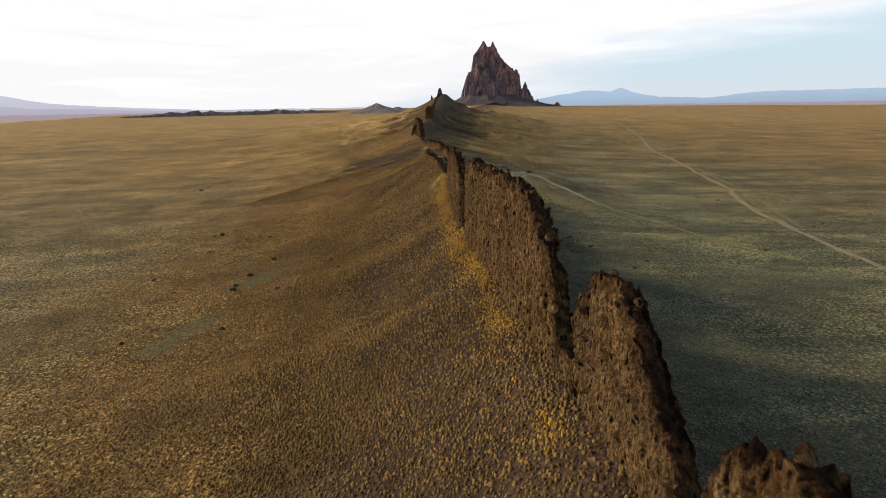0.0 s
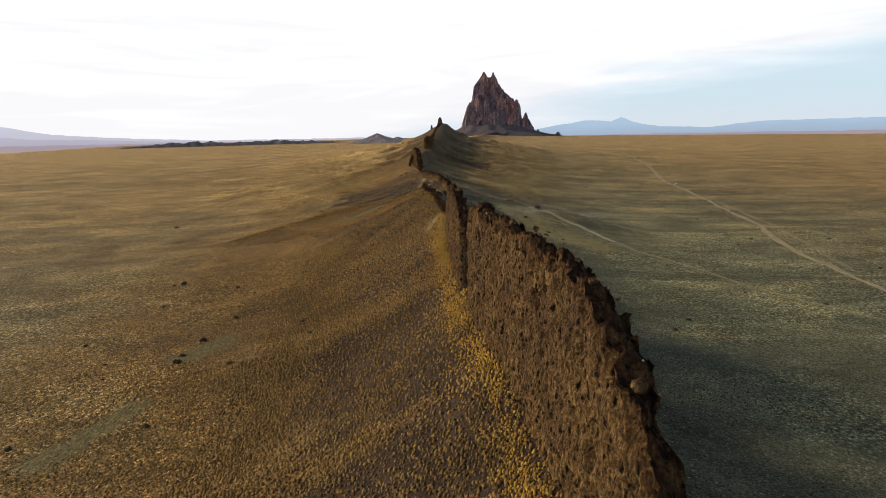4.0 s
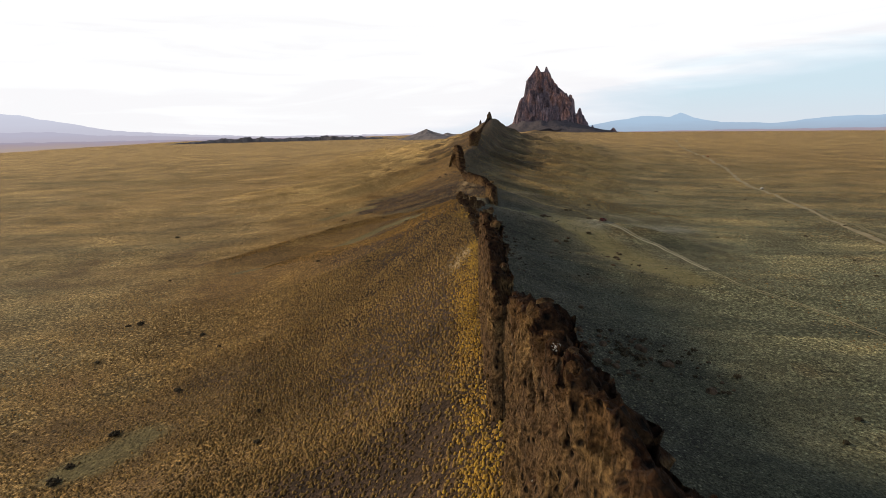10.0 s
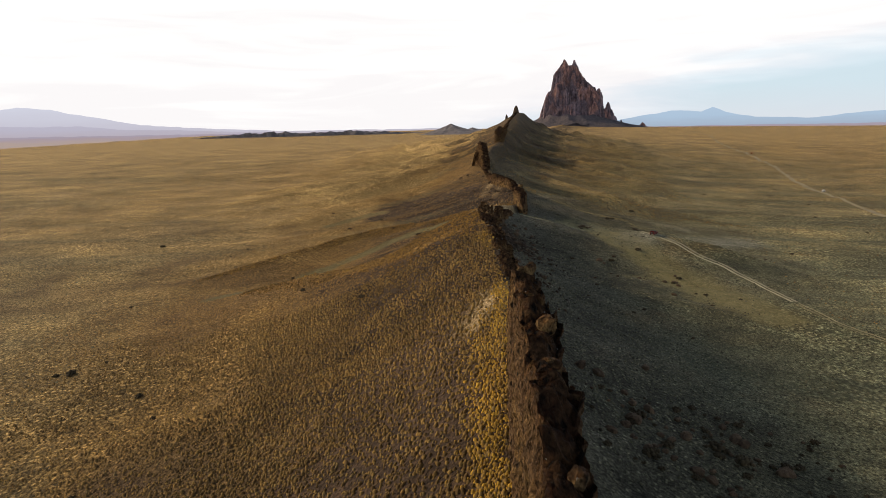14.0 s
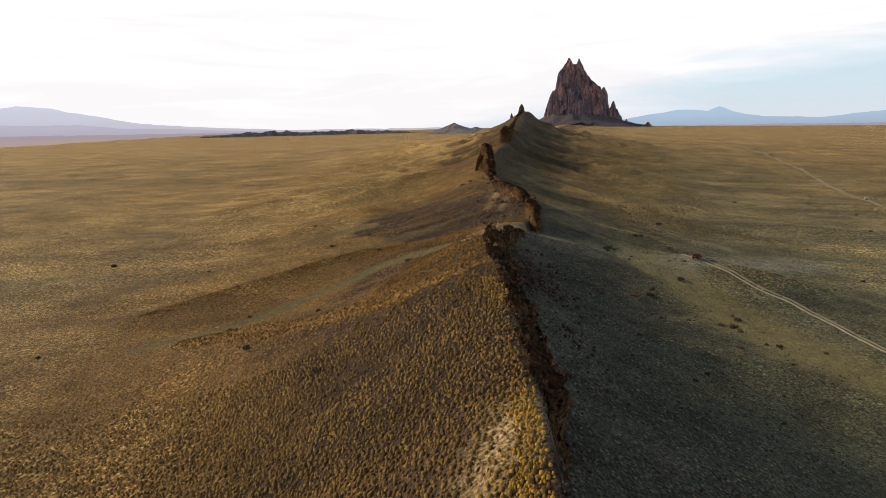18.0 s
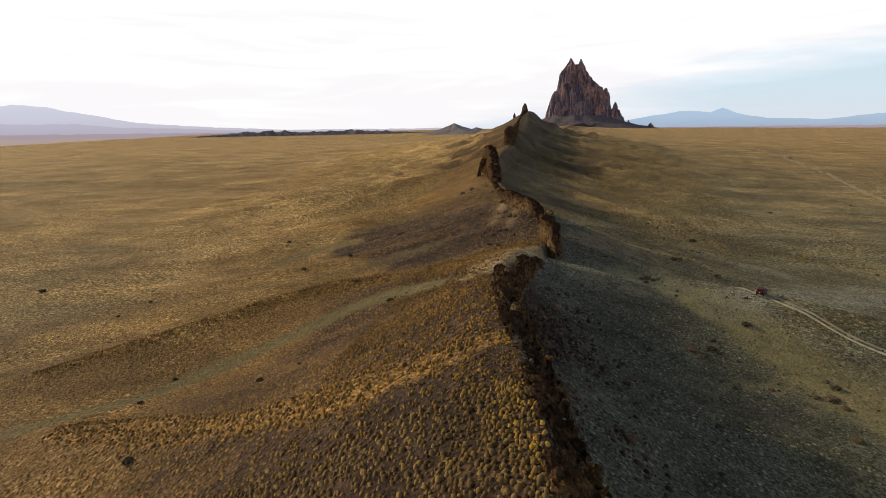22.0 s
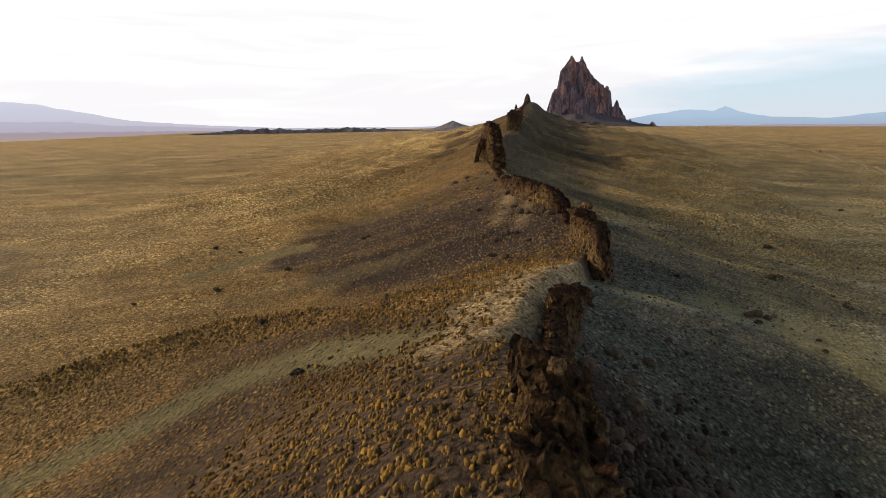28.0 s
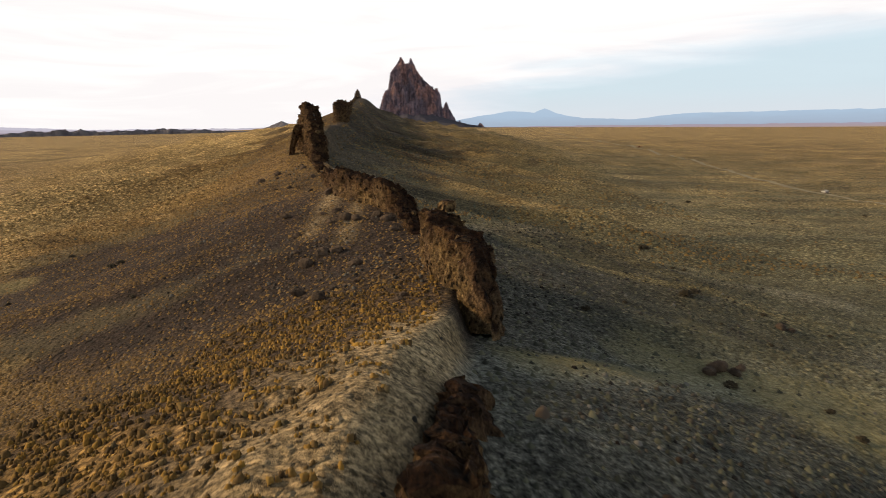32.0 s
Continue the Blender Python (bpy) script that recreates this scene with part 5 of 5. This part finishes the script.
for k in range(150):
    if k < 70:
        y = 285 + 95 * r.rand()
        d = 3.0 + 14 * r.rand() ** 1.5
    elif k < 115:
        y = 415 + 110 * r.rand()
        d = -3 - 16 * r.rand()
    else:
        y = 60 + 190 * r.rand()
        d = 2.6 + 6 * r.rand() ** 2
    x = float(ridge_x(y)) + d
    size = 0.3 + 0.8 * r.rand() ** 2
    ob = new("boulder", stones[k % 5])
    ob.matrix_basis = pose(x, y, float(land(np.array([x]), np.array([y]))[0][0]) + 0.25 * size, 20 * r.rand(), 20 * r.rand(), 360 * r.rand()) @ Matrix.Diagonal((size, size * 1.2, size, 1))
    tagged(ob, "rough dark brown boulder fallen from the dike", "boulder", "boulders below the dike")


for x, y, size in ((28, 414, 0.9), (29.6, 413.4, 0.6), (26.6, 413.0, 0.7), (30.9, 414.4, 0.5), (52.4, 437.6, 0.7), (53.6, 437.0, 0.5), (-9.5, 462, 0.6), (-14, 470, 0.5),
                   (30.1, 373.8, 0.9), (31.4, 372.2, 0.6), (35.8, 380.0, 0.7), (41.7, 362.0, 0.6), (49.7, 362.1, 0.7), (53.1, 362.7, 0.8), (53.2, 358.4, 0.7), (48.8, 345.1, 0.7), (54.8, 369.8, 0.5), (25.7, 349.4, 0.5)):
    ob = new("boulder", stones[int(size * 10) % 5])
    ob.matrix_basis = pose(x, y, float(land(np.array([x]), np.array([y]))[0][0]) + 0.2 * size, 0, 0, 77 * x) @ Matrix.Diagonal((size * 1.4, size, size, 1))
    tagged(ob, "dark boulder lying on the open slope", "boulder", "boulders on the open slope")

# a rockfall spread over the shaded slope
for k in range(64):
    x, y = 28 + 9.5 * r.randn() + (12 if k % 6 == 0 else 0), 253 + 7.5 * r.randn()
    size = 0.35 + 0.95 * r.rand() ** 2.2
    ob = new("boulder", stones[k % 5])
    ob.matrix_basis = pose(x, y, float(land(np.array([x]), np.array([y]))[0][0]) + 0.2 * size, 25 * r.rand(), 25 * r.rand(), 360 * r.rand()) @ Matrix.Diagonal((size, size * 1.2, size, 1))
    tagged(ob, "dark boulder of a rockfall on the shaded slope", "boulder", "boulders of the rockfall")


# ---- roads ----
def road(name, pts, width, label, shift=0.0, mat=None):
    p = np.array(pts, float)
    t = np.linspace(0, len(p) - 1, (len(p) - 1) * 40 + 1)
    i = np.clip(t.astype(int), 0, len(p) - 2)
    f = (t - i)[:, None]
    a, b, c, d = p[np.maximum(i - 1, 0)], p[i], p[i + 1], p[np.minimum(i + 2, len(p) - 1)]
    q = 0.5 * (2 * b + (c - a) * f + (2 * a - 5 * b + 4 * c - d) * f ** 2 + (3 * b - a - 3 * c + d) * f ** 3)
    tan = np.gradient(q, axis=0)
    nrm = np.stack([-tan[:, 1], tan[:, 0]], -1) / np.linalg.norm(tan, axis=1)[:, None]
    s = np.linspace(-1, 1, 7)
    wob = 1 + 0.35 * fbm(q[:, 0] * 0.08, q[:, 1] * 0.08, 3, 120)
    side = width * 0.5 * wob
    P = q[:, None] + nrm[:, None] * (s[None, :, None] * side[:, None, None] + shift + 0.8 * vnoise(q[:, 0] * 0.1, q[:, 1] * 0.1, 121)[:, None, None])
    Z = land(P[..., 0], P[..., 1])[0] + 0.16 * (1 - np.abs(s[None]) ** 4) + 0.02 + np.hypot(P[..., 0], P[..., 1]) * 2e-4
    ob = mesh_object(name, np.concatenate([P, Z[..., None]], -1).reshape(-1, 3), grid_faces(len(q), 7)[:, ::-1], mat or ROAD)
    return tagged(ob, label, "dirt road", kind="structure")


road("road", [(160, 150), (164, 220), (167, 300), (170, 344), (178, 383), (187, 413), (193, 465), (206, 544), (217, 620), (228, 703), (274, 900), (362, 1354), (582, 2235), (700, 3000)], 3.5, "pale dirt road across the desert plain")
for shift in (-0.8, 0.8):
    road("road", [(172, 300), (179, 330), (187, 368), (194, 408), (200, 464), (207, 522)], 0.7, "faint wheel rut beside the dirt road", shift, FAINT)
    road("road", [(47, 424), (51, 415), (56, 406), (67, 391), (76, 380), (83, 362), (86, 350)], 0.85, "pale wheel rut of the track over the low spur", shift, TRACK)
    road("road", [(86, 349), (89, 336), (97, 320), (106, 303), (113, 282), (122, 262), (140, 235)], 0.4, "faint wheel rut fading out on the plain", shift, FAINT)


# ---- vehicles ----
def paint(name, color, rough=0.35):
    m = material(name, plain(color), rough)
    return m


GLASS = material("dark_glass", plain((0.02, 0.022, 0.025)), 0.08)
RUBBER = material("tyre_rubber", plain((0.02, 0.02, 0.02)), 0.9)
STEEL = material("wheel_steel", plain((0.35, 0.35, 0.36)), 0.35)
LAMP = material("lamp_glass", plain((0.6, 0.58, 0.52)), 0.15)
RED_LAMP = material("tail_lamp", plain((0.35, 0.02, 0.02)), 0.2)
BLACK = material("black_trim", plain((0.025, 0.025, 0.025)), 0.6)


def box(sx, sy, sz, at, bevel=0.05, taper=1.0, shift=0.0):
    bm = bmesh.new()
    bmesh.ops.create_cube(bm, size=1)
    for v in bm.verts:
        k = taper if v.co.z > 0 else 1.0
        v.co = Vector((v.co.x * sx * k + at[0], v.co.y * sy * k + at[1] + (shift if v.co.z > 0 else 0), v.co.z * sz + at[2]))
    if bevel:
        bmesh.ops.bevel(bm, geom=bm.edges[:], offset=bevel, segments=2, affect="EDGES")
    return bm


def off_roader(name, color, at, turn, label, roof):
    body_mat = paint(name + "_paint", color)
    car = tagged(new(name), label, "car", "vehicles on the desert tracks")
    body = part("body", box(1.80, 4.1, 0.62, (0, 0, 0.86), 0.10), body_mat, car)
    part("hood", box(1.55, 1.25, 0.20, (0, 1.32, 1.22), 0.07), body_mat, car)
    cabin = part("cabin", box(1.68, 2.55, 0.66, (0, -0.65, 1.48), 0.08, 0.88, -0.06), body_mat, car)
    part("roof", box(1.46, 2.25, 0.07, (0, -0.72, 1.84), 0.03), roof, car)
    part("windscreen", box(1.42, 0.05, 0.46, (0, 0.565, 1.52), 0.0, 0.94, -0.16), GLASS, cabin)
    part("rear_window", box(1.30, 0.05, 0.42, (0, -1.885, 1.54), 0.0, 0.94, 0.10), GLASS, cabin)
    for s in (-1, 1):
        for y0, ln in ((0.0, 0.85), (-1.0, 0.95)):
            part("side_window", box(0.05, ln, 0.40, (s * 0.80, y0 - 0.12, 1.55), 0.0, 0.92), GLASS, cabin)
        part("headlight", box(0.24, 0.06, 0.22, (s * 0.62, 2.06, 0.98), 0.03), LAMP, body)
        part("tail_light", box(0.14, 0.05, 0.24, (s * 0.78, -2.06, 0.98), 0.02), RED_LAMP, body)
        part("fender", box(0.28, 1.0, 0.12, (s * 0.86, 1.28, 0.98), 0.05), BLACK, body)
        part("fender", box(0.28, 1.0, 0.12, (s * 0.86, -1.28, 0.98), 0.05), BLACK, body)
        part("mirror", box(0.16, 0.10, 0.16, (s * 0.98, 0.50, 1.34), 0.03), BLACK, body)
    part("front_bumper", box(1.72, 0.20, 0.20, (0, 2.16, 0.62), 0.06), BLACK, body)
    part("rear_bumper", box(1.72, 0.18, 0.20, (0, -2.14, 0.62), 0.06), BLACK, body)
    part("grille", box(0.84, 0.05, 0.28, (0, 2.06, 0.98), 0.02), BLACK, body)

    def wheel(px, py, pz, m):
        bm = bmesh.new()
        bmesh.ops.create_cone(bm, segments=20, radius1=0.39, radius2=0.39, depth=0.25, cap_ends=True, matrix=m)
        bmesh.ops.bevel(bm, geom=[e for e in bm.edges if len(e.link_faces) == 2 and e.calc_face_angle() > 1], offset=0.05, segments=2, affect="EDGES")
        bmesh.ops.translate(bm, verts=bm.verts, vec=(px, py, pz))
        w = part("wheel", bm, RUBBER, car)
        bm = bmesh.new()
        bmesh.ops.create_cone(bm, segments=16, radius1=0.21, radius2=0.18, depth=0.27, cap_ends=True, matrix=m)
        bmesh.ops.translate(bm, verts=bm.verts, vec=(px, py, pz))
        part("rim", bm, STEEL, w)

    for sx in (-0.78, 0.78):
        for sy in (-1.28, 1.28):
            wheel(sx, sy, 0.39, pose(0, 0, 0, 0, 90, 0))
    wheel(0, -2.2, 1.05, pose(0, 0, 0, 90, 0, 0))
    z = float(land(np.array([at[0]]), np.array([at[1]]))[0][0])
    car.matrix_basis = pose(at[0], at[1], z + 0.16, 0, 0, turn)
    return car


off_roader("jeep", (0.10, 0.008, 0.012), (54.9, 407.0), -32, "dark red off road car parked on the track", BLACK)
off_roader("pickup", (0.62, 0.60, 0.55), (221, 640), -14, "pale off road car parked on the dirt road", paint("pale_roof", (0.6, 0.58, 0.54)))
off_roader("wagon", (0.55, 0.10, 0.02), (304, 1032), -13, "orange off road car far along the dirt road", paint("orange_roof", (0.5, 0.10, 0.03)))
